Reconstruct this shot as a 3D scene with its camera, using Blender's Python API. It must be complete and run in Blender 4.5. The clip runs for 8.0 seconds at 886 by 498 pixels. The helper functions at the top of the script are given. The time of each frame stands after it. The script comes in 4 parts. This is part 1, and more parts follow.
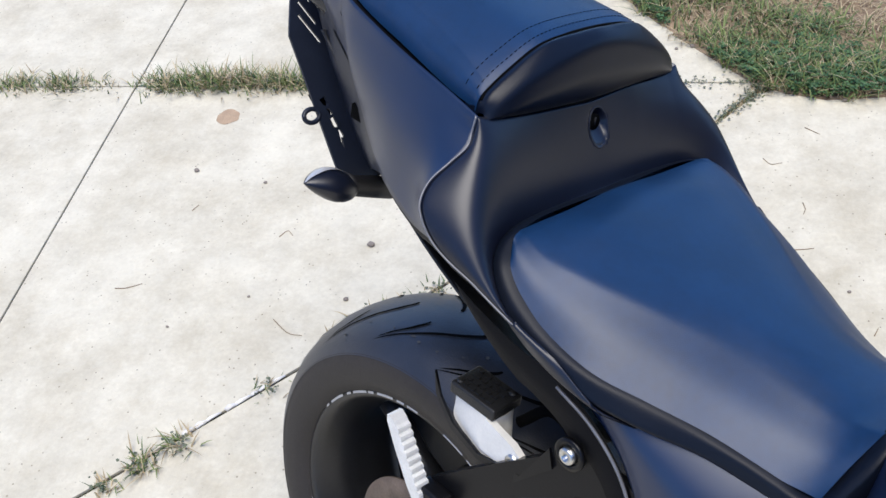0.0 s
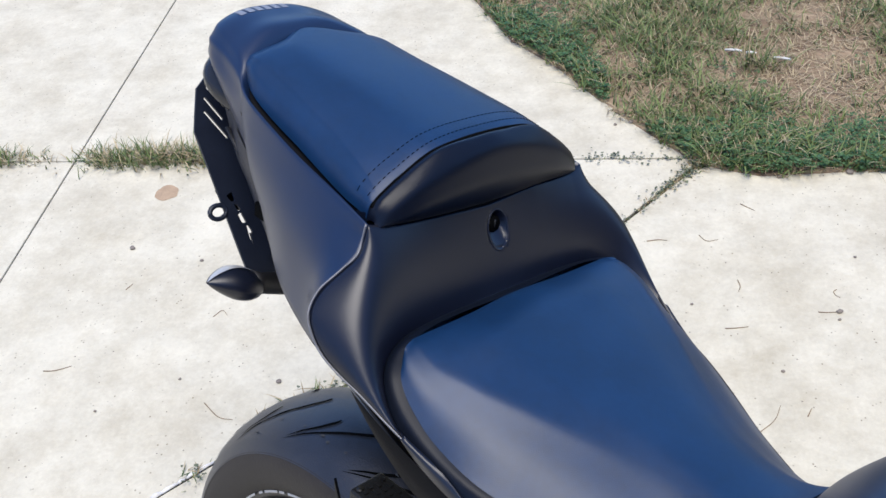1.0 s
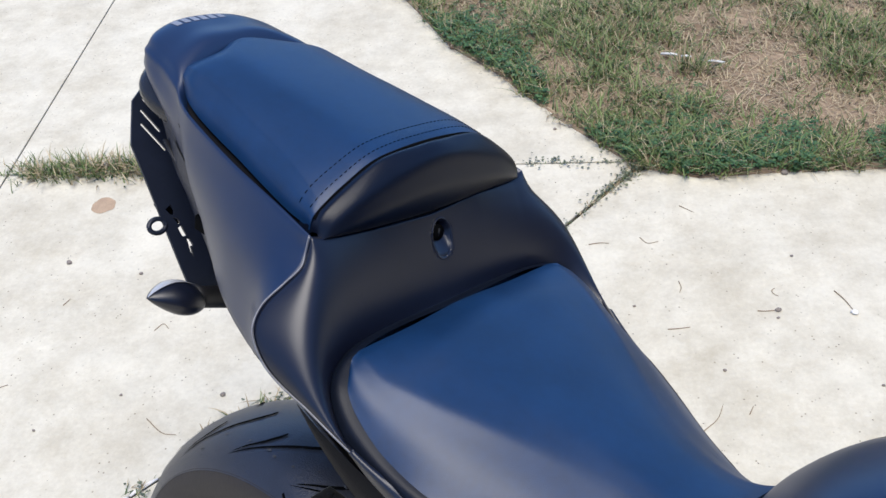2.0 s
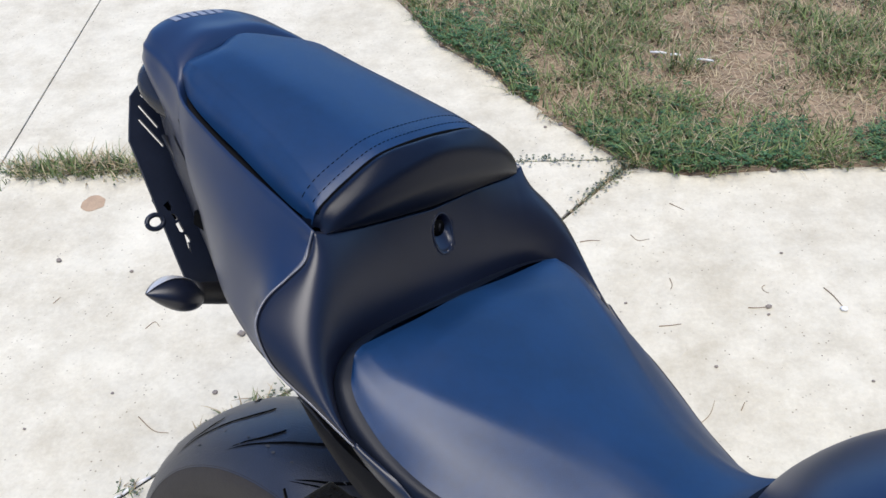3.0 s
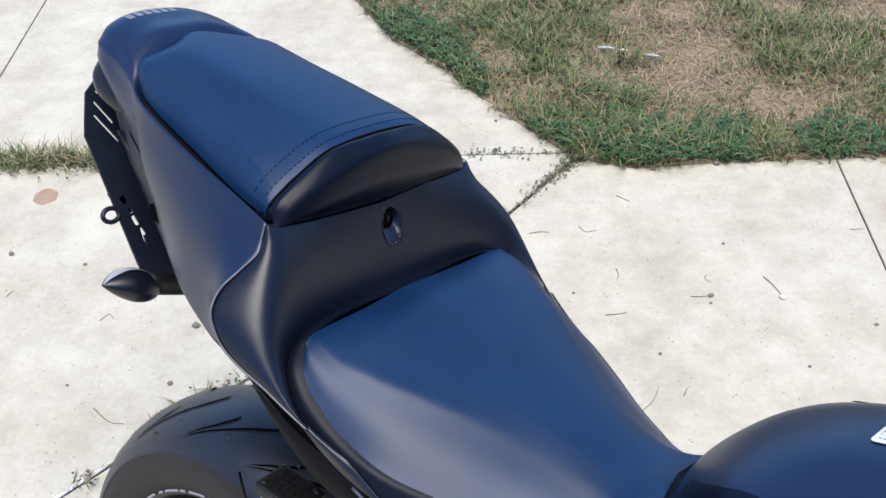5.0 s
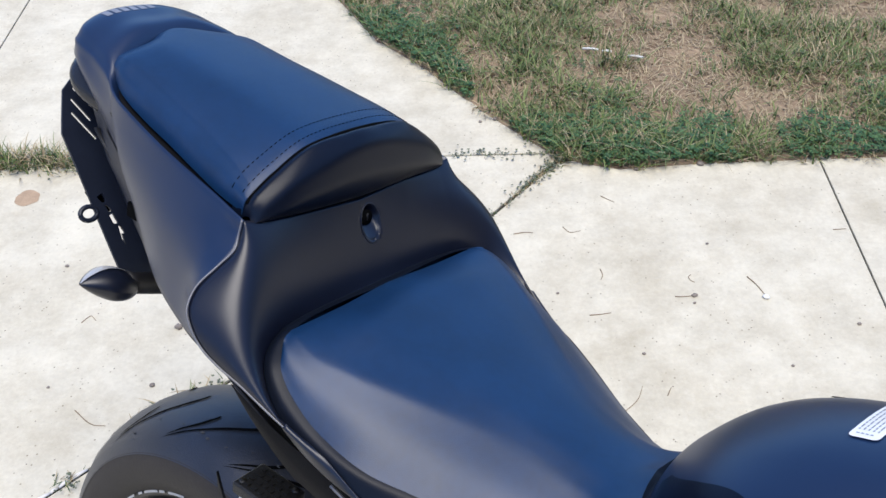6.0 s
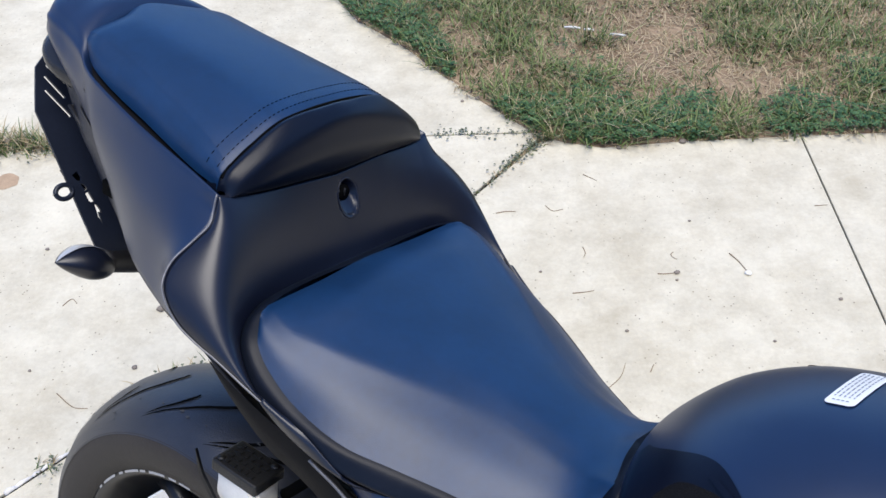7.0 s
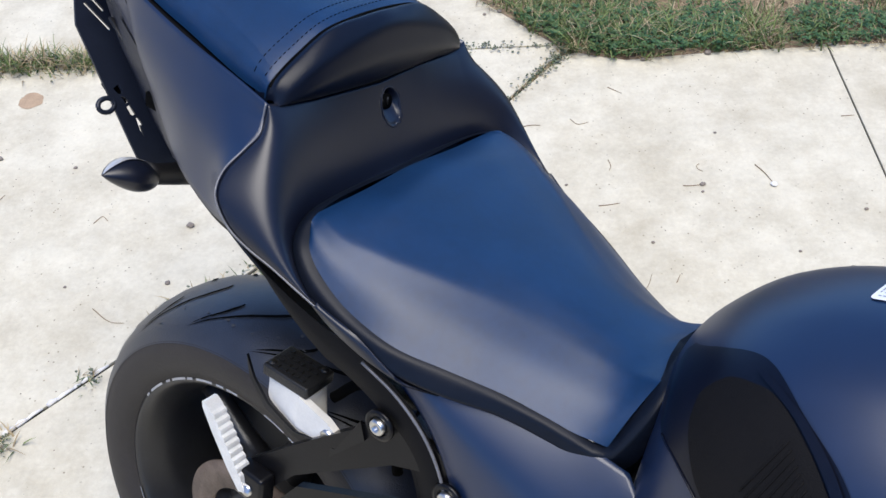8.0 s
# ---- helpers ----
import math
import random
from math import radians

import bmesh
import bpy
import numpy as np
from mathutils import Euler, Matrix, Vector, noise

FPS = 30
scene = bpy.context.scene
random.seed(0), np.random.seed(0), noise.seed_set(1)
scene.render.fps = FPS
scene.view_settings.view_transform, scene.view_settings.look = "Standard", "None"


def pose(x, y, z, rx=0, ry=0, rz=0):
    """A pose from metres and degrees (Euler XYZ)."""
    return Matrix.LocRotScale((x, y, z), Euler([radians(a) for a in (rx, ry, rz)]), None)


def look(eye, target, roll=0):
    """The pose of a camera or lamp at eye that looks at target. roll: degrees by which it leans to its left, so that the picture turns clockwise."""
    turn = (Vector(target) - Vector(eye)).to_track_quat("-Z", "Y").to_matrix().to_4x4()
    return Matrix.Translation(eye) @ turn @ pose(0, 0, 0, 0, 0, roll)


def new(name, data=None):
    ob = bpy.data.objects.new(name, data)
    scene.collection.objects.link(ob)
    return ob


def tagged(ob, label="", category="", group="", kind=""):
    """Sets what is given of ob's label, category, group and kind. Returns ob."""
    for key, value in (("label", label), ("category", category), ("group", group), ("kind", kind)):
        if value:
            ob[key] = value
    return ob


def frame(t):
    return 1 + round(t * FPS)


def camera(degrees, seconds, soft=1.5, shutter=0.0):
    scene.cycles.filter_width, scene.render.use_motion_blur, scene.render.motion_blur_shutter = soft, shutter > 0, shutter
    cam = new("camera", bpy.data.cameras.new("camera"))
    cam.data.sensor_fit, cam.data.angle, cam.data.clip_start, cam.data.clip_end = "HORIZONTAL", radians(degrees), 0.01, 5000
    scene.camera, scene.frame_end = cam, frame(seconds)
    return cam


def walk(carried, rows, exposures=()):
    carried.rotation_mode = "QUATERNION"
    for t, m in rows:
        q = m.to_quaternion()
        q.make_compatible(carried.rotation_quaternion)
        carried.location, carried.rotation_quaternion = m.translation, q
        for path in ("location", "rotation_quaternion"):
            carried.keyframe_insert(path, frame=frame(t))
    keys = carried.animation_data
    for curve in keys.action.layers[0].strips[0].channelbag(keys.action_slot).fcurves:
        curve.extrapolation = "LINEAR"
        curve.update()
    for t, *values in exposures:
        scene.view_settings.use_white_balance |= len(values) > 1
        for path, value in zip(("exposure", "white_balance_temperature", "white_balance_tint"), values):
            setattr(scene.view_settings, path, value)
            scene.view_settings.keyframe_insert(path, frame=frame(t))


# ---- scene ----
# ---- camera ----
cam = camera(46.51, 8.0)
PATH = [
    (0.0, -0.0990, -0.0140, 1.5290, 45.520, 6.150, 7.960),
    (0.5, -0.0704, -0.0026, 1.5333, 47.440, 5.880, 7.710),
    (1.0, -0.0350, 0.0375, 1.5439, 48.579, 5.162, 6.455),
    (1.5, -0.0316, 0.0430, 1.5447, 48.683, 4.456, 4.360),
    (3.0, -0.0528, 0.0375, 1.5441, 48.538, 3.447, 2.566),
    (3.5, -0.0521, 0.0271, 1.5538, 48.337, 3.032, 2.069),
    (4.0, -0.0479, 0.0120, 1.5667, 48.124, 2.613, 1.437),
    (4.5, -0.0441, 0.0060, 1.5723, 47.979, 2.285, 0.956),
    (6.0, -0.0345, 0.0040, 1.5636, 48.184, 1.610, -0.024),
    (6.5, -0.0255, 0.0024, 1.5538, 48.265, 1.599, -0.310),
    (7.0, -0.0262, 0.0003, 1.5533, 47.270, 1.501, -0.935),
    (7.5, -0.0270, 0.0020, 1.5510, 45.330, 1.920, -1.280),
    (8.0, -0.0590, -0.0190, 1.5560, 42.835, 2.350, -0.890),
]
walk(cam, [(t, pose(x, y, z, rx, ry, rz)) for t, x, y, z, rx, ry, rz in PATH],
     exposures=[(0.0, 1.03, 6030, 10), (8.0, 1.03, 6030, 10)])

# ---- world and light ----
world = bpy.data.worlds.new("world")
scene.world = world
world.use_nodes = True
SUN_ELEV, SUN_ROT = 76.0, 165.0
sky = world.node_tree.nodes.new("ShaderNodeTexSky")
sky.sky_type = "NISHITA"
sky.sun_disc = False
sky.sun_elevation = radians(SUN_ELEV)
sky.sun_rotation = radians(SUN_ROT)
sky.air_density, sky.dust_density, sky.ozone_density = 0.8, 0.0, 8.0
sky.altitude = 3500
bg = world.node_tree.nodes["Background"]
bg.inputs["Strength"].default_value = 0.15
world.node_tree.links.new(sky.outputs["Color"], bg.inputs["Color"])
sun = new("sun", bpy.data.lights.new("sun", "SUN"))
sun.data.energy = 2.2
sun.data.angle = radians(45)
sun.data.color = (1.0, 0.90, 0.76)
az = radians(SUN_ROT)
sun_dir = Vector((math.sin(az) * math.cos(radians(SUN_ELEV)), math.cos(az) * math.cos(radians(SUN_ELEV)), math.sin(radians(SUN_ELEV))))
sun.matrix_world = look(sun_dir * 20, (0, 0, 0))


# ---- materials ----
def mat(name, colour, rough=0.5, metal=0.0, var=0.15, scale=20.0, bump=0.0, bump_scale=200.0, spec=0.5, coord="Object", colour2=None, coat=0.0, ior=1.5):
    """A principled surface with colour variation at two scales and a fine relief."""
    m = bpy.data.materials.new(name)
    m.use_nodes = True
    nt = m.node_tree
    n, li = nt.nodes, nt.links
    p = n["Principled BSDF"]
    tc = n.new("ShaderNodeTexCoord")
    a = n.new("ShaderNodeTexNoise")
    a.inputs["Scale"].default_value, a.inputs["Detail"].default_value = scale, 6
    b = n.new("ShaderNodeTexNoise")
    b.inputs["Scale"].default_value, b.inputs["Detail"].default_value = scale * 9, 3
    li.new(tc.outputs[coord], a.inputs["Vector"])
    li.new(tc.outputs[coord], b.inputs["Vector"])
    mx = n.new("ShaderNodeMix")
    mx.data_type = "FLOAT"
    mx.inputs[0].default_value = 0.35
    li.new(a.outputs["Fac"], mx.inputs[2])
    li.new(b.outputs["Fac"], mx.inputs[3])
    ramp = n.new("ShaderNodeValToRGB")
    c2 = colour2 or [min(1, c * (1 + var)) for c in colour]
    c1 = [c * (1 - var) for c in colour]
    ramp.color_ramp.elements[0].position, ramp.color_ramp.elements[1].position = 0.32, 0.68
    ramp.color_ramp.elements[0].color = (*c1, 1)
    ramp.color_ramp.elements[1].color = (*c2, 1)
    li.new(mx.outputs[0], ramp.inputs["Fac"])
    li.new(ramp.outputs["Color"], p.inputs["Base Color"])
    rr = n.new("ShaderNodeMapRange")
    rr.inputs["To Min"].default_value, rr.inputs["To Max"].default_value = max(0, rough - 0.05), min(1, rough + 0.05)
    li.new(a.outputs["Fac"], rr.inputs["Value"])
    li.new(rr.outputs["Result"], p.inputs["Roughness"])
    p.inputs["Metallic"].default_value = metal
    p.inputs["Specular IOR Level"].default_value = spec
    p.inputs["Coat Weight"].default_value = coat
    p.inputs["IOR"].default_value = ior
    if bump:
        c = n.new("ShaderNodeTexNoise")
        c.inputs["Scale"].default_value, c.inputs["Detail"].default_value = bump_scale, 4
        li.new(tc.outputs[coord], c.inputs["Vector"])
        bp = n.new("ShaderNodeBump")
        bp.inputs["Strength"].default_value, bp.inputs["Distance"].default_value = bump, 0.002
        li.new(c.outputs["Fac"], bp.inputs["Height"])
        li.new(bp.outputs["Normal"], p.inputs["Normal"])
    return m


# the sky's blue reflection is put into the paint and vinyl base colours
PAINT = mat("matte_black_paint", (0.004, 0.014, 0.046), 0.38, 0.0, 0.12, 6, 0.03, 900, 0.5, ior=1.66)
SURROUND_BLACK = mat("matte_black_surround", (0.005, 0.007, 0.016), 0.36, 0.0, 0.12, 8, 0.04, 900, 0.5, ior=1.54)
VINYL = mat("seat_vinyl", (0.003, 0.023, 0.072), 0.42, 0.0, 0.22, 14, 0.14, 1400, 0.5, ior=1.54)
# smoother vinyl for the seat's front face, its shade put into the colour
VINYL_FRONT = mat("seat_vinyl_shaded", (0.003, 0.005, 0.012), 0.36, 0.0, 0.15, 14, 0.1, 900, 0.28)
PLASTIC = mat("black_plastic", (0.012, 0.012, 0.014), 0.5, 0.0, 0.2, 20, 0.2, 700, 0.4)
PLATE = mat("powder_coated_steel", (0.013, 0.017, 0.030), 0.40, 0.0, 0.2, 25, 0.15, 900, 0.4)
FRAME = mat("black_frame_paint", (0.004, 0.004, 0.005), 0.30, 0.0, 0.2, 20, 0.1, 500, 0.25)
# sky reflected on the tread and concrete on the sidewall are tinted in
RUBBER = mat("tyre_rubber", (0.010, 0.013, 0.022), 0.42, 0.0, 0.3, 18, 0.3, 500, 0.5, ior=1.7)
SIDEWALL = mat("tyre_sidewall", (0.026, 0.022, 0.019), 0.6, 0.0, 0.25, 15, 0.3, 400, 0.4)
RIM = mat("wheel_black", (0.012, 0.012, 0.013), 0.35, 0.0, 0.3, 20, 0.1, 300, 0.5)
SILVER = mat("brushed_aluminium", (0.82, 0.82, 0.80), 0.38, 0.35, 0.12, 60, 0.2, 400)
STEEL = mat("zinc_bolt", (0.62, 0.61, 0.58), 0.3, 1.0, 0.15, 80, 0.1, 500)
WHITE = mat("white_plastic", (0.74, 0.72, 0.66), 0.4, 0.0, 0.08, 40, 0.05, 300)
CAP = mat("reservoir_cap", (0.012, 0.012, 0.012), 0.4, 0.0, 0.2, 60, 0.3, 600, 0.4)
STICKER = mat("sticker_white", (0.80, 0.81, 0.82), 0.35, 0.0, 0.03, 50)
INK = mat("sticker_ink", (0.25, 0.27, 0.30), 0.5, 0.0, 0.05, 50)
DECAL = mat("grey_decal", (0.22, 0.23, 0.26), 0.45, 0.0, 0.1, 50)
LENS = mat("smoked_lens", (0.02, 0.021, 0.024), 0.15, 0.0, 0.2, 20, 0.0, 100, 0.35, coat=0.15)
GRIPFIELD = mat("tank_grip_field", (0.005, 0.0045, 0.0045), 0.6, 0.0, 0.2, 30, 0.4, 900, 0.15)
GRIP = mat("tank_grip_film", (0.002, 0.003, 0.009), 0.34, 0.0, 0.2, 20, 0.05, 400, 0.3)
SEATRIM = mat("seat_rim_vinyl", (0.003, 0.005, 0.011), 0.45, 0.0, 0.2, 20, 0.1, 900, 0.24)
DULLBLACK = mat("gap_and_underside_black", (0.004, 0.004, 0.005), 0.6, 0.0, 0.2, 20, 0.2, 700, 0.12)
SCUFF = mat("tyre_scuff", (0.07, 0.07, 0.07), 0.8, 0.0, 0.3, 60)
EDGEGREY = mat("edge_line_grey", (0.16, 0.16, 0.17), 0.35, 0.2, 0.2, 60)
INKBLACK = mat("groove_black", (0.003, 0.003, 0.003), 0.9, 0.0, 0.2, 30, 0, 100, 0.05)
DECAL_BRIGHT = mat("silver_decal", (0.42, 0.42, 0.42), 0.4, 0.3, 0.15, 60)
CLEAR = mat("clear_grey_lens", (0.42, 0.43, 0.45), 0.15, 0.0, 0.05, 40, 0, 100, 0.6)
RUST = mat("brake_part", (0.16, 0.12, 0.09), 0.6, 0.3, 0.4, 40, 0.3, 200)
GREASE = mat("swingarm_paint", (0.02, 0.02, 0.022), 0.45, 0.3, 0.3, 15, 0.2, 200)


def concrete():
    m = mat("concrete", (0.64, 0.60, 0.48), 0.85, 0.0, 0.09, 11.0, 0.0, 100, 0.3, "Generated")
    nt = m.node_tree
    n, li = nt.nodes, nt.links
    p = n["Principled BSDF"]
    geo = n.new("ShaderNodeNewGeometry")
    base = p.inputs["Base Color"].links[0].from_socket
    for t in n:
        if t.type == "TEX_NOISE":
            li.new(geo.outputs["Position"], t.inputs["Vector"])
    # dark grains and small pits
    v = n.new("ShaderNodeTexVoronoi")
    v.inputs["Scale"].default_value = 55
    li.new(geo.outputs["Position"], v.inputs["Vector"])
    sp = n.new("ShaderNodeValToRGB")
    sp.color_ramp.elements[0].position, sp.color_ramp.elements[0].color = 0.05, (0.46, 0.43, 0.39, 1)
    sp.color_ramp.elements[1].position, sp.color_ramp.elements[1].color = 0.14, (1, 1, 1, 1)
    li.new(v.outputs["Distance"], sp.inputs["Fac"])
    gate = n.new("ShaderNodeTexNoise")
    gate.inputs["Scale"].default_value = 14
    li.new(geo.outputs["Position"], gate.inputs["Vector"])
    gr = n.new("ShaderNodeMapRange")
    gr.inputs["From Min"].default_value, gr.inputs["From Max"].default_value = 0.42, 0.56
    li.new(gate.outputs["Fac"], gr.inputs["Value"])
    m1 = n.new("ShaderNodeMix")
    m1.data_type, m1.blend_type = "RGBA", "MULTIPLY"
    li.new(gr.outputs["Result"], m1.inputs[0])
    li.new(base, m1.inputs[6])
    li.new(sp.outputs["Color"], m1.inputs[7])
    # broad stains
    st = n.new("ShaderNodeTexNoise")
    st.inputs["Scale"].default_value, st.inputs["Detail"].default_value = 4.5, 12
    st.inputs["Roughness"].default_value = 0.8
    li.new(geo.outputs["Position"], st.inputs["Vector"])
    sr = n.new("ShaderNodeValToRGB")
    sr.color_ramp.elements[0].position, sr.color_ramp.elements[0].color = 0.34, (0.72, 0.69, 0.64, 1)
    sr.color_ramp.elements[1].position, sr.color_ramp.elements[1].color = 0.58, (1, 1, 1, 1)
    li.new(st.outputs["Fac"], sr.inputs["Fac"])
    m2 = n.new("ShaderNodeMix")
    m2.data_type, m2.blend_type = "RGBA", "MULTIPLY"
    m2.inputs[0].default_value = 0.9
    li.new(m1.outputs[2], m2.inputs[6])
    li.new(sr.outputs["Color"], m2.inputs[7])
    li.new(m2.outputs[2], p.inputs["Base Color"])
    f = n.new("ShaderNodeTexNoise")
    f.inputs["Scale"].default_value, f.inputs["Detail"].default_value = 90, 6
    li.new(geo.outputs["Position"], f.inputs["Vector"])
    ad = n.new("ShaderNodeMath")
    ad.operation = "ADD"
    li.new(f.outputs["Fac"], ad.inputs[0])
    li.new(st.outputs["Fac"], ad.inputs[1])
    bp = n.new("ShaderNodeBump")
    bp.inputs["Strength"].default_value, bp.inputs["Distance"].default_value = 0.5, 0.004
    li.new(ad.outputs[0], bp.inputs["Height"])
    li.new(bp.outputs["Normal"], p.inputs["Normal"])
    return m


CONCRETE = concrete()
SOIL = mat("dry_soil", (0.19, 0.125, 0.080), 0.95, 0.0, 0.40, 4.0, 0.9, 60, 0.2, "Object", (0.40, 0.30, 0.20))
JOINT = mat("joint_dirt", (0.055, 0.050, 0.038), 0.95, 0.0, 0.4, 12, 0.8, 150, 0.2)
CAULK = mat("white_caulk", (0.74, 0.72, 0.68), 0.7, 0.0, 0.2, 40, 0.5, 120)
STAIN = mat("rust_stain", (0.40, 0.29, 0.19), 0.9, 0.0, 0.2, 30, 0.3, 200)
TWIG = mat("dry_twig", (0.20, 0.14, 0.09), 0.85, 0.0, 0.4, 60, 0.3, 300)
PEBBLE = mat("pebble", (0.22, 0.19, 0.16), 0.85, 0.0, 0.3, 60, 0.4, 200)
FLUFF = mat("seed_fluff", (0.75, 0.74, 0.70), 0.9, 0.0, 0.1, 60)


def foliage(name, a, b):
    m = bpy.data.materials.new(name)
    m.use_nodes = True
    n, li = m.node_tree.nodes, m.node_tree.links
    p = n["Principled BSDF"]
    g = n.new("ShaderNodeNewGeometry")
    r = n.new("ShaderNodeValToRGB")
    r.color_ramp.elements[0].color, r.color_ramp.elements[1].color = (*a, 1), (*b, 1)
    li.new(g.outputs["Random Per Island"], r.inputs["Fac"])
    li.new(r.outputs["Color"], p.inputs["Base Color"])
    p.inputs["Roughness"].default_value = 0.55
    p.inputs["Specular IOR Level"].default_value = 0.35
    return m


GREEN = foliage("grass_green", (0.030, 0.066, 0.016), (0.20, 0.25, 0.080))
DRY = foliage("grass_dry", (0.26, 0.20, 0.11), (0.55, 0.45, 0.28))
DUSTY = foliage("dusty_weed_leaf", (0.050, 0.066, 0.042), (0.17, 0.19, 0.12))
CLOVER = foliage("clover_leaf", (0.022, 0.070, 0.026), (0.10, 0.18, 0.065))


# ---- mesh helpers ----
def link_mesh(name, me, material, parent=None, label="", smooth=True):
    me.materials.append(material)
    if smooth:
        me.polygons.foreach_set("use_smooth", [True] * len(me.polygons))
    ob = new(name, me)
    if parent:
        ob.parent = parent
    if label:
        tagged(ob, label)
    return ob


def part(name, bm, material, parent=None, label="", smooth=True):
    """Links a bmesh as one mesh object under a thing or a part."""
    bmesh.ops.recalc_face_normals(bm, faces=bm.faces)
    me = bpy.data.meshes.new(name)
    bm.to_mesh(me)
    bm.free()
    return link_mesh(name, me, material, parent, label, smooth)


def spline(pts, n):
    """n points evenly spaced in parameter on a smooth curve through pts (any dimension)."""
    p = np.array(pts, float)
    if len(p) == 2:
        return [p[0] + (p[1] - p[0]) * i / (n - 1) for i in range(n)]
    d = np.r_[0, np.cumsum(np.sqrt(np.linalg.norm(np.diff(p, axis=0), axis=1)) + 1e-6)]
    m = np.zeros_like(p)
    for i in range(len(p)):
        a, b = max(i - 1, 0), min(i + 1, len(p) - 1)
        m[i] = (p[b] - p[a]) / (d[b] - d[a])
    out = []
    for i in range(n):
        t = d[-1] * i / (n - 1)
        k = min(max(int(np.searchsorted(d, t, side="right")) - 1, 0), len(p) - 2)
        h = d[k + 1] - d[k]
        u = (t - d[k]) / h
        out.append((2 * u**3 - 3 * u**2 + 1) * p[k] + (u**3 - 2 * u**2 + u) * h * m[k] + (-2 * u**3 + 3 * u**2) * p[k + 1] + (u**3 - u**2) * h * m[k + 1])
    return out


def surface(rows, nu, nv):
    """A grid of nu x nv points through rows of control points."""
    a = [spline(r, nv) for r in rows]
    cols = [spline([r[j] for r in a], nu) for j in range(nv)]
    return [[cols[j][i] for j in range(nv)] for i in range(nu)]


def grid_bm(g, bm=None, loop=False):
    bm = bm or bmesh.new()
    vs = [[bm.verts.new(p) for p in r] for r in g]
    nv = len(g[0])
    for i in range(len(g) - 1):
        for j in range(nv - (0 if loop else 1)):
            q = (vs[i][j], vs[i + 1][j], vs[i + 1][(j + 1) % nv], vs[i][(j + 1) % nv])
            bm.faces.new(q)
    return bm


def sag(x, y, z):
    """The left front corner of the passenger seat sits a little lower than the right one."""
    k = [max(0.0, min(1.0, q)) for q in ((y - 0.07) / 0.06, (z - 0.90) / 0.05)]
    return 0.006 * k[0] * k[1] * math.exp(-((x - 0.06) / 0.06) ** 2)


def mirrored(row):
    """A half row from the middle outwards, made whole from right to left."""
    r = [(x, -y, z) for x, y, z in row]
    return r[::-1] + [(x, -y, z - sag(x, -y, z)) for x, y, z in r[1:]]


def thick(ob, d, offset=-1):
    m = ob.modifiers.new("thickness", "SOLIDIFY")
    m.thickness, m.offset = d, offset
    return ob


def box_bm(cx, cy, cz, sx, sy, sz, bevel=0.0, m=None, bm=None):
    bm = bm or bmesh.new()
    made = bmesh.ops.create_cube(bm, size=1, matrix=(m or Matrix()) @ Matrix.LocRotScale((cx, cy, cz), None, (sx, sy, sz)))
    if bevel:
        es = {e for v in made["verts"] for e in v.link_edges}
        bmesh.ops.bevel(bm, geom=list(es), offset=bevel, segments=3, affect="EDGES", profile=0.6)
    return bm


def tube_bm(pts, radius, seg=10, bm=None, caps=True):
    """A round bar along pts; radius is a number or one per point."""
    bm = bm or bmesh.new()
    pts = [Vector(p) for p in pts]
    rings = []
    for i, p in enumerate(pts):
        d = (pts[min(i + 1, len(pts) - 1)] - pts[max(i - 1, 0)]).normalized()
        a = d.cross(Vector((0, 0, 1)))
        if a.length < 1e-3:
            a = d.cross(Vector((0, 1, 0)))
        a.normalize()
        b = d.cross(a)
        r = radius[i] if isinstance(radius, (list, tuple)) else radius
        rings.append([bm.verts.new(p + a * r * math.cos(k * 2 * math.pi / seg) + b * r * math.sin(k * 2 * math.pi / seg)) for k in range(seg)])
    for q, w in zip(rings, rings[1:]):
        for k in range(seg):
            bm.faces.new((q[k], q[(k + 1) % seg], w[(k + 1) % seg], w[k]))
    if caps:
        bm.faces.new(rings[0])
        bm.faces.new(rings[-1])
    return bm


def lathe_bm(profile, seg=96, centre=(0, 0, 0), bm=None, a0=0.0, a1=360.0):
    """Turns (y, radius) pairs about the y axis through centre."""
    bm = bm or bmesh.new()
    full = a1 - a0 >= 360
    cx, cy, cz = centre
    n = seg if full else seg + 1
    g = []
    for k in range(n):
        t = radians(a0 + (a1 - a0) * k / seg)
        g.append([(cx + r * math.cos(t), cy + y, cz + r * math.sin(t)) for y, r in profile])
    if full:
        g.append(g[0])
        vs = [[bm.verts.new(p) for p in r] for r in g[:-1]]
        vs.append(vs[0])
    else:
        vs = [[bm.verts.new(p) for p in r] for r in g]
    for a, b in zip(vs, vs[1:]):
        for j in range(len(profile) - 1):
            bm.faces.new((a[j], b[j], b[j + 1], a[j + 1]))
    return bm


def slab_bm(outline, z0, z1, bevel=0.0):
    """A flat piece of outline (x, y), from z0 up to z1."""
    bm = bmesh.new()
    f = bm.faces.new([bm.verts.new((x, y, z1)) for x, y in outline])
    r = bmesh.ops.extrude_face_region(bm, geom=[f])
    low = [v for v in r["geom"] if isinstance(v, bmesh.types.BMVert)]
    for v in low:
        v.co.z = z0
    if bevel:
        top = [e for e in f.edges]
        bmesh.ops.bevel(bm, geom=top, offset=bevel, segments=2, affect="EDGES")
    return bm


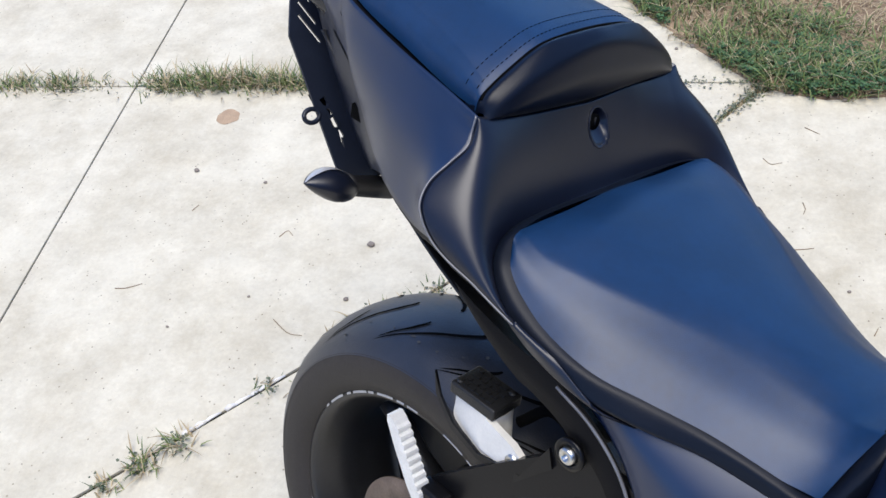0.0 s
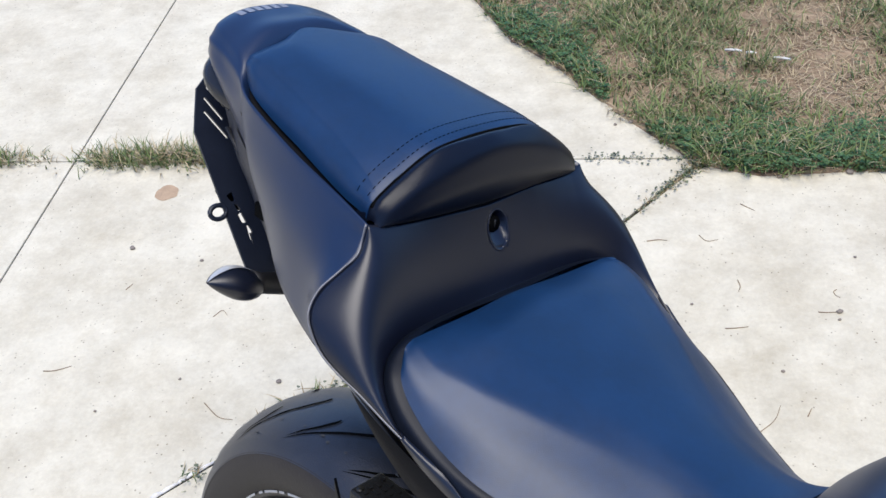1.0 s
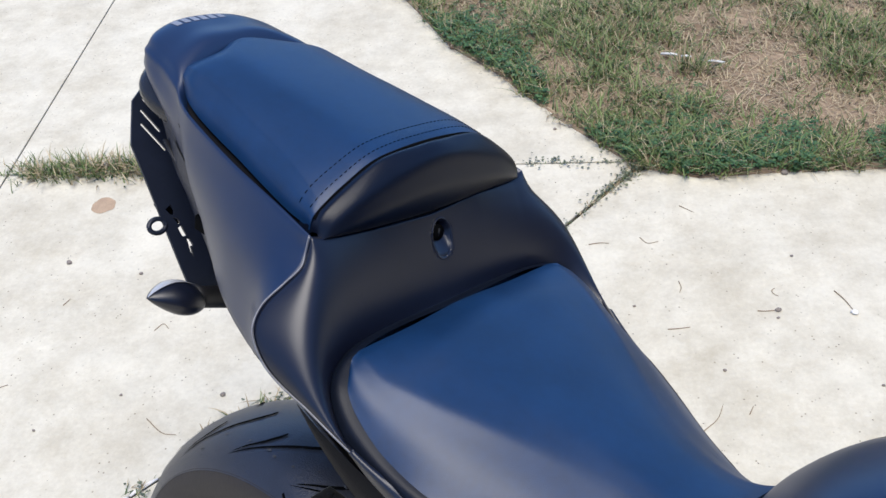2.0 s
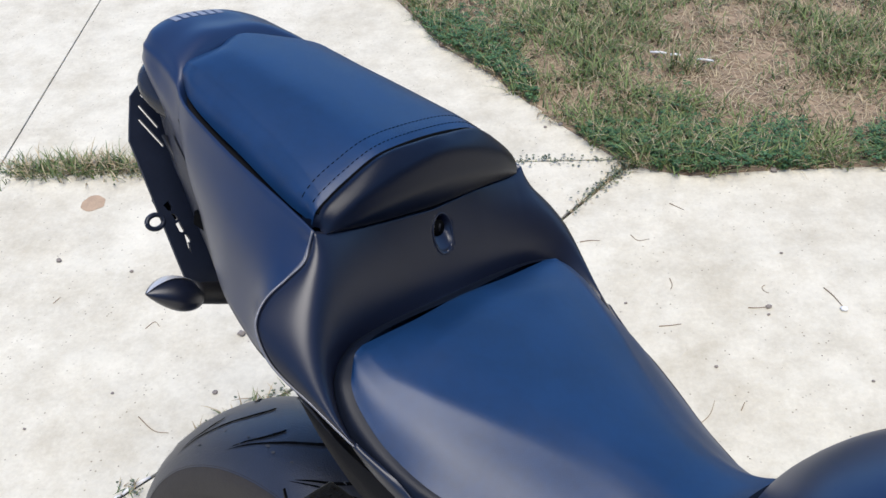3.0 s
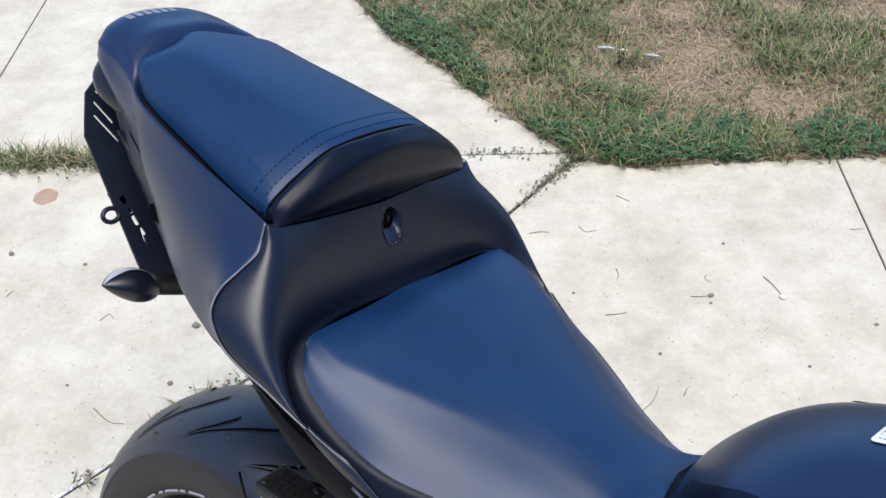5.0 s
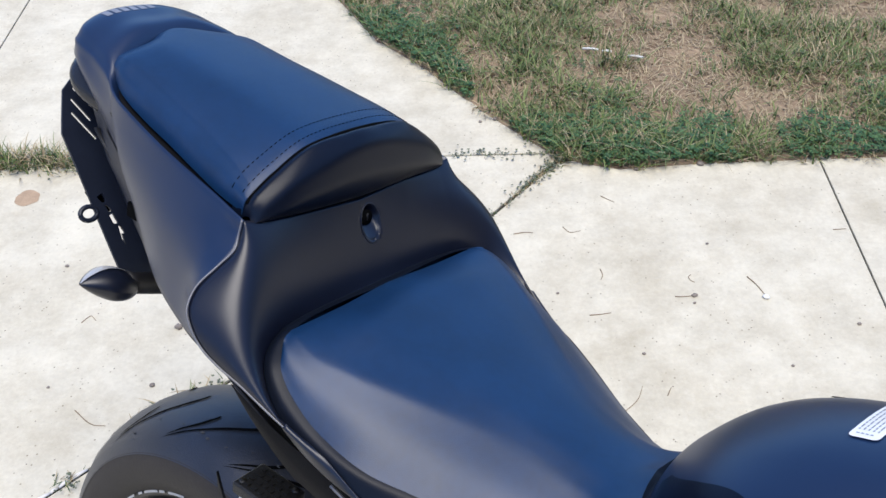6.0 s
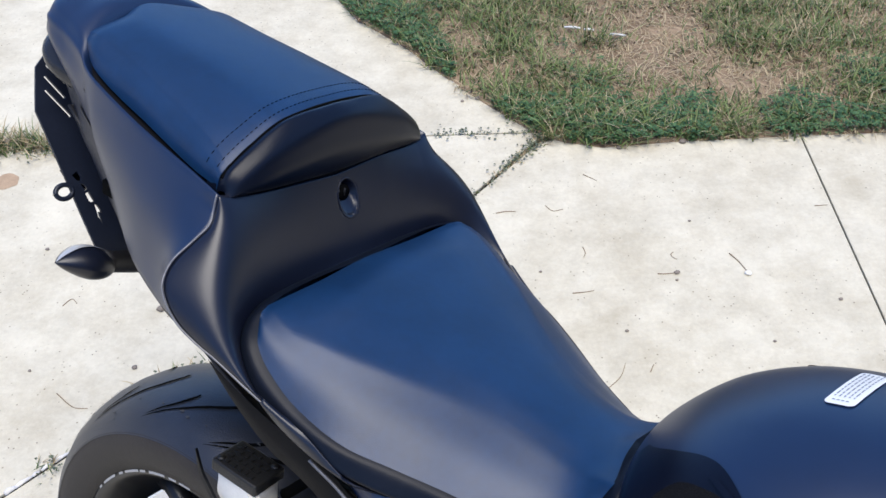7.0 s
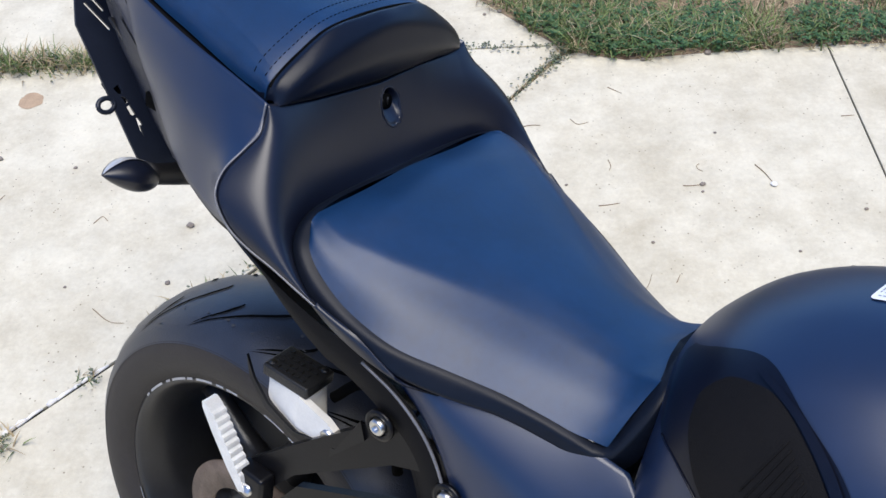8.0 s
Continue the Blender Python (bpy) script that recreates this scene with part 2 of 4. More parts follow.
def panel_bm(outline, holes, place, thickness):
    """A flat plate of outline (u, v) with holes through it; place(u, v, w) gives the point in space."""
    bm = bmesh.new()
    es = []
    for loop in [outline] + holes:
        vs = [bm.verts.new((u, v, 0)) for u, v in loop]
        es += [bm.edges.new((vs[i], vs[(i + 1) % len(vs)])) for i in range(len(vs))]
    bmesh.ops.triangle_fill(bm, edges=es, use_beauty=True)
    r = bmesh.ops.extrude_face_region(bm, geom=bm.faces[:])
    for v in r["geom"]:
        if isinstance(v, bmesh.types.BMVert):
            v.co.z = thickness
    for v in bm.verts:
        v.co = Vector(place(*v.co))
    return bm


def thing(name, label, category, at=(0, 0, 0), group="", m=None):
    ob = new(name)
    ob.matrix_world = m or Matrix.Translation(at)
    return tagged(ob, label, category, group)


# ---- ground, slabs and joints ----
ground_bm = bmesh.new()
bmesh.ops.create_grid(ground_bm, x_segments=40, y_segments=40, size=300)
ground = tagged(part("ground", ground_bm, SOIL), "dull grass and soil running out to the horizon", "ground", kind="structure")
ground.location.z = -0.03
ground.data.materials[0] = mat("far_lawn", (0.085, 0.090, 0.050), 0.95, 0.0, 0.3, 0.5, 0.5, 30, 0.2)

pavement = tagged(new("pavement"), "pale cream concrete driveway slabs with cut joints", "pavement", kind="structure")
LJ, RJ, HJ = -1.398, 0.856, 2.106
SLABS = [
    [(LJ + 0.0022, HJ - 0.0018), (LJ + 0.0022, 0.56), (-1.2, 0.737), (-0.763, 1.139), (0.033, 1.870), (0.200, 2.074), (0.206, HJ - 0.0018)],
    [(0.212, 2.069), (0.041, 1.866), (-0.758, 1.133), (-1.194, 0.731), (LJ + 0.0022, 0.54), (LJ + 0.0022, -5), (RJ - 0.0022, -5), (RJ - 0.0022, 2.066), (0.54, 2.060), (0.36, 2.045), (0.26, 2.075)],
    [(RJ + 0.0022, 2.068), (RJ + 0.0022, -5), (5, -5), (5, 2.10), (2.5, 2.09)],
    [(LJ + 0.0022, HJ + 0.0018), (0.20, HJ + 0.002), (0.10, 2.225), (0.005, 2.338), (-0.135, 2.54), (-0.272, 2.69), (-0.41, 2.955), (-0.62, 3.3), (-1.0, 4.1), (LJ + 0.0022, 5.2)],
    [(LJ - 0.0022, HJ + 0.0018), (LJ - 0.0022, 8), (-8, 8), (-8, HJ + 0.0018)],
    [(LJ - 0.0022, HJ - 0.0018), (-8, HJ - 0.0018), (-8, -5), (LJ - 0.0022, -5)],
]
for s in SLABS:
    part("slab", slab_bm(s, -0.05, 0.0, 0.0010), CONCRETE, pavement, smooth=False)
joints = part("joint_filling", slab_bm([(-8, -5), (5, -5), (5, 2.04), (0.24, 2.06), (-0.3, 2.66), (-1.2, 4.4), (-1.5, 8), (-8, 8)], -0.045, -0.005), JOINT, pavement, "dark dirt in the joints", smooth=False)

# plain dark wall added out of view, darkens reflections ahead of the motorcycle
wall = tagged(part("unseen_wall_south", box_bm(0, 0, 1.5, 0.3, 14, 3.0), mat("dark_reflection_wall", (0.055, 0.048, 0.046), 0.85, 0.0, 0.25, 4, 0.4, 30, 0.3), smooth=False), "plain dark wall added out of view to darken reflections", "wall", kind="structure")
wall.matrix_world = pose(3.7, -2.7, -0.02, 0, 0, -39.12)

# plain pale wall added out of view, brightens what the bike's flank reflects
wall = tagged(part("unseen_wall_west", box_bm(0, 0, 1.7, 0.3, 16, 3.4), mat("pale_reflection_wall", (0.74, 0.74, 0.76), 0.7, 0.0, 0.06, 3, 0.2, 20, 0.3), smooth=False), "plain pale wall added out of view to brighten reflections", "wall", kind="structure")
wall.matrix_world = pose(-7.6, 0.5, -0.02)

# ---- the motorcycle: x forward from the rear axle, y to its left, z up ----
bike = thing("motorcycle", "matte black sport motorcycle parked leaning on pale concrete slabs", "motorcycle", m=pose(-0.3708, 0.6170, 0.003, -18.11, -0.39, -39.32))
AX = (0.0, 0.0, 0.318)


def faired(g, rounds):
    """The same grid with its inner points eased, so that no ripple is left between the sections."""
    a = np.array(g)
    for k in range(rounds):
        a[1:-1, 1:-1] = 0.5 * a[1:-1, 1:-1] + 0.125 * (a[:-2, 1:-1] + a[2:, 1:-1] + a[1:-1, :-2] + a[1:-1, 2:])
    return a


def half_loft(name, stations, nu, nv, material, label="", parent=None, d=0.003, rounds=0):
    """A shell through half sections given from the middle outwards, mirrored about the middle plane."""
    g = faired(surface([mirrored(s) for s in stations], nu, nv), rounds)
    ob = part(name, grid_bm(g), material, parent or bike, label)
    return thick(ob, d) if d else ob


rnd_w = random.Random(3)


def tyre_wheel():
    tyre = part("rear_tyre", lathe_bm([(-0.072, 0.214), (-0.088, 0.222), (-0.0955, 0.240), (-0.0965, 0.258), (-0.0925, 0.272), (-0.082, 0.285), (-0.066, 0.2965), (-0.045, 0.3055), (-0.022, 0.3105), (0, 0.312),
                (0.022, 0.3105), (0.045, 0.3055), (0.066, 0.2965), (0.082, 0.285), (0.0925, 0.272), (0.0965, 0.258), (0.0955, 0.240), (0.088, 0.222), (0.072, 0.214)], 128, AX), SIDEWALL, bike, "wide black sport tyre with curved tread grooves")
    # tread band, scuffed
    prof = [(-0.0935, 0.2705), (-0.083, 0.2855), (-0.066, 0.2975), (-0.045, 0.3065), (-0.022, 0.3115), (0, 0.313), (0.022, 0.3115), (0.045, 0.3065), (0.066, 0.2975), (0.083, 0.2855), (0.0935, 0.2705)]
    part("tread_band", lathe_bm(prof, 128, AX), RUBBER, tyre)

    def crown(y):
        a = abs(y)
        return float(np.interp(a, [0, 0.022, 0.045, 0.066, 0.083, 0.0935], [0.3135, 0.312, 0.307, 0.298, 0.286, 0.271]))

    def groove(a0, a1, y0, y1, wide, side):
        """A black strip laid on the tread, a groove's shade put into its colour, from angle a0 to a1 and from y0 to y1,
        tapered to both ends.
        """
        bm = bmesh.new()
        left, right = [], []
        n = 12
        for i in range(n + 1):
            u = i / n
            y = y0 + (y1 - y0) * u
            a = a0 + (a1 - a0) * (u ** 1.7)
            w = wide * max(0.05, math.sin(math.pi * min(1, 0.08 + 0.92 * u)) ** 0.6) / 0.31
            r = crown(y) + 0.0006
            for lst, s in ((left, -1), (right, 1)):
                t = radians(a) + s * w / 2
                lst.append(bm.verts.new((AX[0] + r * math.cos(t), side * y, AX[2] + r * math.sin(t))))
        for i in range(n):
            bm.faces.new((left[i], left[i + 1], right[i + 1], right[i]))
        return bm

    for k in range(16):
        base = 360 / 16 * k
        for side in (-1, 1):
            off = 11 if side > 0 else 0
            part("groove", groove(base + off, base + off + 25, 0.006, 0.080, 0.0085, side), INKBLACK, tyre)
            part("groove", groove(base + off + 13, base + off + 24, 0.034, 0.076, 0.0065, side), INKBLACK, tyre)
    for k in range(14):
        a, y = radians(rnd_w.uniform(70, 150)), rnd_w.uniform(-0.09, -0.02)
        r = crown(y) + 0.0004
        w = rnd_w.uniform(0.001, 0.004)
        bm = bmesh.new()
        vs = []
        for q in range(6):
            b = q * math.pi / 3
            vs.append(bm.verts.new((AX[0] + r * math.cos(a + w * math.cos(b) * rnd_w.uniform(0.4, 1.3) / 0.3), y + w * math.sin(b) * rnd_w.uniform(0.3, 1.0), AX[2] + r * math.sin(a + w * math.cos(b) / 0.3))))
        bm.faces.new(vs)
        part("scuff", bm, SCUFF, tyre)
    rim = part("wheel_rim", lathe_bm([(-0.076, 0.2205), (-0.083, 0.2225), (-0.0845, 0.216), (-0.0800, 0.209), (-0.070, 0.204), (-0.055, 0.194), (-0.03, 0.186), (0.03, 0.186), (0.055, 0.194), (0.070, 0.204), (0.080, 0.209), (0.0845, 0.216), (0.083, 0.2225), (0.076, 0.2205)], 128, AX), RIM, bike, "black cast alloy wheel rim")
    thick(rim, 0.004)
    # silver lettering strip round the lip: one long band broken into dashes
    for i, (a0, a1) in enumerate([(96, 101), (102.5, 106), (108, 116), (118, 121), (122, 130), (131.5, 134), (137, 146), (148, 150), (60, 68), (70, 73), (75, 84), (10, 18), (20, 30), (200, 210), (212, 226), (280, 296)]):
        part("rim_stripe", lathe_bm([(-0.0853, 0.2195), (-0.0858, 0.2165)], 8, AX, None, a0, a1), DECAL_BRIGHT, rim, "silver rim stripe")
    hub = part("wheel_hub", lathe_bm([(-0.075, 0.012), (-0.075, 0.04), (-0.05, 0.06), (0.05, 0.06), (0.075, 0.04), (0.075, 0.012)], 40, AX), RIM, bike)
    for k in range(5):
        a = radians(2 + 72 * k)
        d = Vector((math.cos(a), 0, math.sin(a)))
        c = Vector(AX)
        pts = [c + d * r + Vector((0, y, 0)) for r, y in ((0.05, -0.006), (0.10, -0.006), (0.15, -0.004), (0.195, -0.002))]
        part("spoke", tube_bm(pts, [0.022, 0.016, 0.014, 0.020], 12), RIM, bike)
    # brake disc and calliper by the hub
    part("brake_disc", lathe_bm([(-0.079, 0.06), (-0.083, 0.06), (-0.083, 0.10), (-0.079, 0.10), (-0.079, 0.06)], 64, AX), RUST, bike, "dusty brown brake disc")
    part("sprocket_carrier", lathe_bm([(0.06, 0.03), (0.056, 0.12), (0.05, 0.185), (0.058, 0.188), (0.066, 0.12), (0.07, 0.03)], 64, AX), RIM, bike, "dark sprocket carrier")
    part("brake_calliper", box_bm(0.06, -0.092, 0.40, 0.075, 0.035, 0.05, 0.01), RUST, bike, "dusty brown brake calliper")


tyre_wheel()

# tail cowl: top deck and both sides in one shell, ending at the curved seam of the seat surround
SEAM = [(0.0592, 0.150, 0.972), (0.0594, 0.153, 0.958), (0.0638, 0.161, 0.947), (0.0602, 0.1755, 0.934), (0.0560, 0.195, 0.9175), (0.0608, 0.2085, 0.902), (0.0712, 0.2125, 0.8887), (0.0860, 0.2118, 0.875)]


def cowl_section(deck, side):
    """The half section of the cowl: the deck from the middle to its edge, then eight points down the side."""
    e, d = Vector(side[0]), Vector(deck[-1])
    step = (d - e).normalized() * 0.005
    return deck + [tuple(e + step)] + [tuple(p) for p in spline(side, 8)]


TAIL = [
    cowl_section([(-0.325, 0, 1.034), (-0.324, 0.026, 1.033), (-0.320, 0.046, 1.030)], [(-0.309, 0.069, 1.018), (-0.300, 0.077, 1.000), (-0.290, 0.068, 0.985)]),
    cowl_section([(-0.303, 0, 1.0480), (-0.301, 0.036, 1.0460), (-0.293, 0.069, 1.0370)], [(-0.288, 0.084, 1.022), (-0.273, 0.090, 0.998), (-0.262, 0.082, 0.972)]),
    cowl_section([(-0.270, 0, 1.0470), (-0.267, 0.040, 1.0455), (-0.253, 0.078, 1.0335)], [(-0.247, 0.092, 1.018), (-0.231, 0.099, 0.985), (-0.214, 0.094, 0.948)]),
    cowl_section([(-0.236, 0, 1.0435), (-0.232, 0.044, 1.0415), (-0.214, 0.088, 1.0240)], [(-0.206, 0.103, 1.011), (-0.190, 0.108, 0.970), (-0.170, 0.102, 0.915)]),
    cowl_section([(-0.206, 0, 1.000), (-0.204, 0.045, 0.998), (-0.194, 0.090, 0.998)], [(-0.186, 0.111, 1.004), (-0.174, 0.116, 0.960), (-0.152, 0.108, 0.900)]),
    cowl_section([(-0.170, 0, 0.980), (-0.169, 0.050, 0.978), (-0.160, 0.105, 0.978)], [(-0.152, 0.121, 1.000), (-0.146, 0.128, 0.945), (-0.126, 0.119, 0.881)]),
    cowl_section([(-0.090, 0, 0.970), (-0.089, 0.060, 0.968), (-0.080, 0.118, 0.968)], [(-0.068, 0.1360, 0.989), (-0.056, 0.155, 0.928), (-0.050, 0.157, 0.862)]),
    cowl_section([(-0.010, 0, 0.955), (-0.010, 0.070, 0.953), (-0.002, 0.128, 0.955)], [(0.014, 0.1455, 0.979), (0.016, 0.172, 0.922), (0.022, 0.184, 0.858)]),
    [(0.045, 0, 0.940), (0.045, 0.075, 0.942), (0.052, 0.132, 0.948), (0.058, 0.146, 0.967)] + SEAM,
]
tail = half_loft("tail_cowl", TAIL, 72, 81, PAINT, "matte black tail cowl with a grey maker's mark", d=0.0025)

class Skin:
    """A dense copy of a shell, to lay flat things on it."""
    def __init__(self, rows, centre):
        g = np.array(surface([mirrored(r) for r in rows], 160, 221))
        n = np.cross(np.gradient(g, axis=0), np.gradient(g, axis=1))
        n /= np.linalg.norm(n, axis=2, keepdims=True) + 1e-12
        n *= np.sign(np.sum(n * (g - np.array(centre)), axis=2, keepdims=True))
        self.g, self.n = g, n

    def above(self, x, y, lift, low=-9):
        """The point above (x, y), lifted off the shell."""
        d = (self.g[..., 0] - x) ** 2 + (self.g[..., 1] - y) ** 2 + np.where((self.g[..., 2] < low) | (self.n[..., 2] < 0.1), 1, 0)
        p, n = self.pick(d)
        z = p[2] - (n[0] * (x - p[0]) + n[1] * (y - p[1])) / n[2]
        return (x + n[0] * lift, y + n[1] * lift, z + n[2] * lift)

    def beside(self, x, z, lift, side):
        """The point of the flank at (x, z) on one side, lifted off the shell."""
        d = (self.g[..., 0] - x) ** 2 + (self.g[..., 2] - z) ** 2 + np.where(self.g[..., 1] * side < 0.025, 1, 0)
        p, n = self.pick(d)
        ny = n[1] if abs(n[1]) > 0.15 else 0.15 * side
        y = p[1] - (n[0] * (x - p[0]) + n[2] * (z - p[2])) / ny
        return (x + n[0] * lift, y + n[1] * lift, z + n[2] * lift)

    def pick(self, d):
        i, j = np.unravel_index(np.argmin(d), d.shape)
        return self.g[i, j], self.n[i, j]


tail_skin = Skin(TAIL, (-0.1, 0, 0.9))
for k in range(6):
    y0, y1 = 0.046 - 0.0115 * k, 0.038 - 0.0115 * k

    def mark(u, v):
        y = y0 + (y1 - y0) * u
        return tail_skin.above(-0.3000 + 0.014 * v + 0.06 * (abs(y) - 0.03) * (abs(y) > 0.03), -y, 0.0004, 1.0)
    part("decal_bar", grid_bm([[mark(u / 3, v / 3) for v in range(4)] for u in range(4)]), DECAL, tail, "plain grey decal bar")

# seat surround: the dark hump in front of the passenger seat, down both sides and forward under the rider's seat
HEM = SEAM + [(0.106, 0.2077, 0.8635), (0.129, 0.203, 0.855), (0.160, 0.197, 0.841), (0.189, 0.190, 0.828), (0.218, 0.183, 0.819)]
WELL = [(0.099, 0, 0.874), (0.0985, 0.060, 0.874), (0.101, 0.105, 0.874), (0.106, 0.136, 0.873), (0.117, 0.163, 0.867), (0.132, 0.179, 0.856), (0.158, 0.187, 0.835), (0.184, 0.187, 0.820), (0.207, 0.185, 0.810), (0.232, 0.182, 0.802), (0.250, 0.180, 0.799), (0.262, 0.177, 0.796)]
top_a = np.array(spline([(0.066, 0, 0.957), (0.064, 0.080, 0.962), (0.0625, 0.125, 0.967), SEAM[0]], 56)[:-1] + spline(HEM, 95))
low_b = np.array(spline(WELL, 150))
# the hump is one fair skin stretched between its edges, a little full
sheet = np.linspace(0, 1, 41)[None, :, None] * (low_b - top_a)[:, None] + top_a[:, None]
whole = np.concatenate([sheet[:0:-1] * [1, -1, 1], sheet])
whole = faired(whole, 2500)
sheet = whole[149:]
full = np.exp(-((np.arange(150) - 74) / 40.0) ** 2)[:, None, None]
sheet = sheet + full * np.sin(math.pi * np.linspace(0, 1, 41) ** 0.8)[None, :, None] * np.array([0.009, 0.012, 0.011])
low_b = sheet[:, -1]
half_rows = [sheet[:, k] for k in range(41)]
half_rows.append(low_b + np.array([0.010, -0.004, -0.005]) * np.clip(np.arange(150) / 4, 0, 1)[:, None] ** [0, 1, 0])
half_rows.append(low_b + np.array([0.040, -0.028, -0.014]) * np.clip(np.arange(150) / 24, 0, 1)[:, None] ** [0, 1, 0])
mid_line = np.array([r[0] for r in half_rows[:41]])
lock_row = int(np.argmin(abs(mid_line[:, 2] - 0.931)))
LOCK = Vector(mid_line[lock_row]) + Vector((0, 0.010, 0))
LOCK_DOWN = Vector(mid_line[lock_row + 4] - mid_line[lock_row - 4]).normalized()
hump_bm = grid_bm([mirrored([tuple(p) for p in r]) for r in half_rows])
gone = []
for f in hump_bm.faces:
    q = f.calc_center_median() - LOCK
    if abs(q.x) < 0.03 and (q.y / 0.0140) ** 2 + (q.dot(LOCK_DOWN) / 0.0200) ** 2 < 1:
        gone.append(f)
bmesh.ops.delete(hump_bm, geom=gone, context="FACES")
hump = thick(part("seat_surround", hump_bm, SURROUND_BLACK, bike, "matte black seat surround with a recessed lock"), 0.0025)
# grey tube that paints the highlight along the seam
part("seam_edge", tube_bm([(x - 0.001, -y - 0.001, z) for x, y, z in spline(HEM, 90)], 0.0011, 6), EDGEGREY, hump, "thin grey line for the highlight along the seam")

# lock recess below the passenger seat: a smooth bowl with the lock barrel at its top
lock_in = Vector((0, 1, 0)).cross(LOCK_DOWN).normalized()
if lock_in.x > 0:
    lock_in = -lock_in
rings = []
for r, d in ((1.16, 0.0010), (1.10, -0.0005), (1.02, -0.0003), (0.97, 0.0012), (0.90, 0.004), (0.82, 0.010), (0.70, 0.014), (0.3, 0.016), (0.02, 0.016)):
    # shallow scoop at the lower end, deep at the upper end
    rings.append([LOCK + Vector((0, 0.0134 * r * math.cos(a), 0)) + LOCK_DOWN * (0.0193 * r * math.sin(a)) + lock_in * (d if d <= 0 else d * (0.45 - 0.55 * r * math.sin(a)) + 0.0005) for a in [2 * math.pi * k / 36 for k in range(37)]])
lock = part("lock_recess", grid_bm(rings), SURROUND_BLACK, bike, "recessed seat lock")
q = LOCK - LOCK_DOWN * 0.0065 + lock_in * 0.012
part("lock_barrel", tube_bm([q, q - lock_in * 0.0075 + LOCK_DOWN * 0.001], 0.0080, 24), INKBLACK, lock, "black lock barrel")
q = q - lock_in * 0.0078 + LOCK_DOWN * 0.001
part("key_slot", box_bm(q.x, q.y, q.z, 0.0012, 0.0016, 0.009, 0.0), PLASTIC, lock)

# passenger seat
def seat_row(mid, crease, foot, sharp=0.84):
    """A half section: a nearly flat top from the middle to the crease, then a straight flank to the foot."""
    m, k, e = (np.array(q) for q in (mid, crease, foot))
    flat = k - m
    rows = [m, m + flat * [1, 0.5, 0.14], m + flat * [1, sharp, sharp - 0.18], k, k + (e - k) * 0.14 + [0, 0.0008, 0.0012], k + (e - k) * 0.55 + [0, 0.003, 0.003], e]
    return [tuple(q) for q in rows]


PILLION = [
    seat_row((-0.238, 0, 1.0395), (-0.217, 0.081, 1.0270), (-0.205, 0.094, 1.010)),
    seat_row((-0.226, 0, 1.0445), (-0.200, 0.085, 1.0310), (-0.183, 0.104, 1.004)),
    seat_row((-0.185, 0, 1.0450), (-0.175, 0.0865, 1.0295), (-0.158, 0.109, 0.997)),
    seat_row((-0.130, 0, 1.043), (-0.132, 0.091, 1.0245), (-0.120, 0.1145, 0.990)),
    seat_row((-0.087, 0, 1.041), (-0.087, 0.099, 1.0185), (-0.080, 0.1205, 0.985)),
    seat_row((-0.046, 0, 1.038), (-0.046, 0.1055, 1.013), (-0.036, 0.129, 0.980)),
    seat_row((0.000, 0, 1.034), (0.004, 0.117, 1.005), (0.010, 0.136, 0.974)),
    seat_row((0.035, 0, 1.031), (0.036, 0.125, 0.996), (0.040, 0.1385, 0.971)),
    seat_row((0.048, 0, 1.0275), (0.046, 0.127, 0.991), (0.046, 0.1400, 0.969)),
]
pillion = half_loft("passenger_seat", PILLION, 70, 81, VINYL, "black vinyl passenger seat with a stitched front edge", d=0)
lip = spline([p for p in PILLION[-1]], 11)
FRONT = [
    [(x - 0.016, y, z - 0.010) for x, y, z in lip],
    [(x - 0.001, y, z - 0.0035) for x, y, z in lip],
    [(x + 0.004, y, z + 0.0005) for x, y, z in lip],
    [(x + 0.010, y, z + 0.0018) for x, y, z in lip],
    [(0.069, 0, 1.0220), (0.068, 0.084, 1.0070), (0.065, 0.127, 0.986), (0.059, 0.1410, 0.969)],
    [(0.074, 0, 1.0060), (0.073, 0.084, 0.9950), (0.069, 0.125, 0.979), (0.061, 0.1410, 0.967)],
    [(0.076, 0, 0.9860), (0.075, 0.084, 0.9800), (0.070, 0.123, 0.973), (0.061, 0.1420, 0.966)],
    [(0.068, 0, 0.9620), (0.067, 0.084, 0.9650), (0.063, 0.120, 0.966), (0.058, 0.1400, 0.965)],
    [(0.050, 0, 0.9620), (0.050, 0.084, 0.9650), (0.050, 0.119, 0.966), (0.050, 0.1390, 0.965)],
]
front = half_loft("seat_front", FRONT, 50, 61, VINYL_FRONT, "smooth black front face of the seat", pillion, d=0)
# black strip put in for the shaded gap between the seat and the cowl
FOOT = [r[-1] for r in PILLION]
seat_gap = half_loft("seat_gap", [[(x, 0, z - 0.012), (x, y * 0.88, z - 0.008), (x, y - 0.004, z - 0.005), (x, y + 0.004, z - 0.012), (x, y + 0.008, z - 0.030)] for x, y, z in FOOT], 40, 41, DULLBLACK, "black strip for the shaded gap below the passenger seat", d=0)
part("gap_lip", grid_bm(surface([mirrored([(x, y, z) for x, y, z in r]) for r in (
    [(0.056, 0, 0.972), (0.056, 0.080, 0.972), (0.056, 0.112, 0.972), (0.054, 0.132, 0.970)],
    [(0.063, 0, 0.964), (0.062, 0.080, 0.966), (0.060, 0.112, 0.967), (0.057, 0.138, 0.968)],
    [(0.064, 0, 0.950), (0.062, 0.080, 0.956), (0.060, 0.112, 0.958), (0.057, 0.138, 0.960)])], 10, 41)), DULLBLACK, seat_gap)
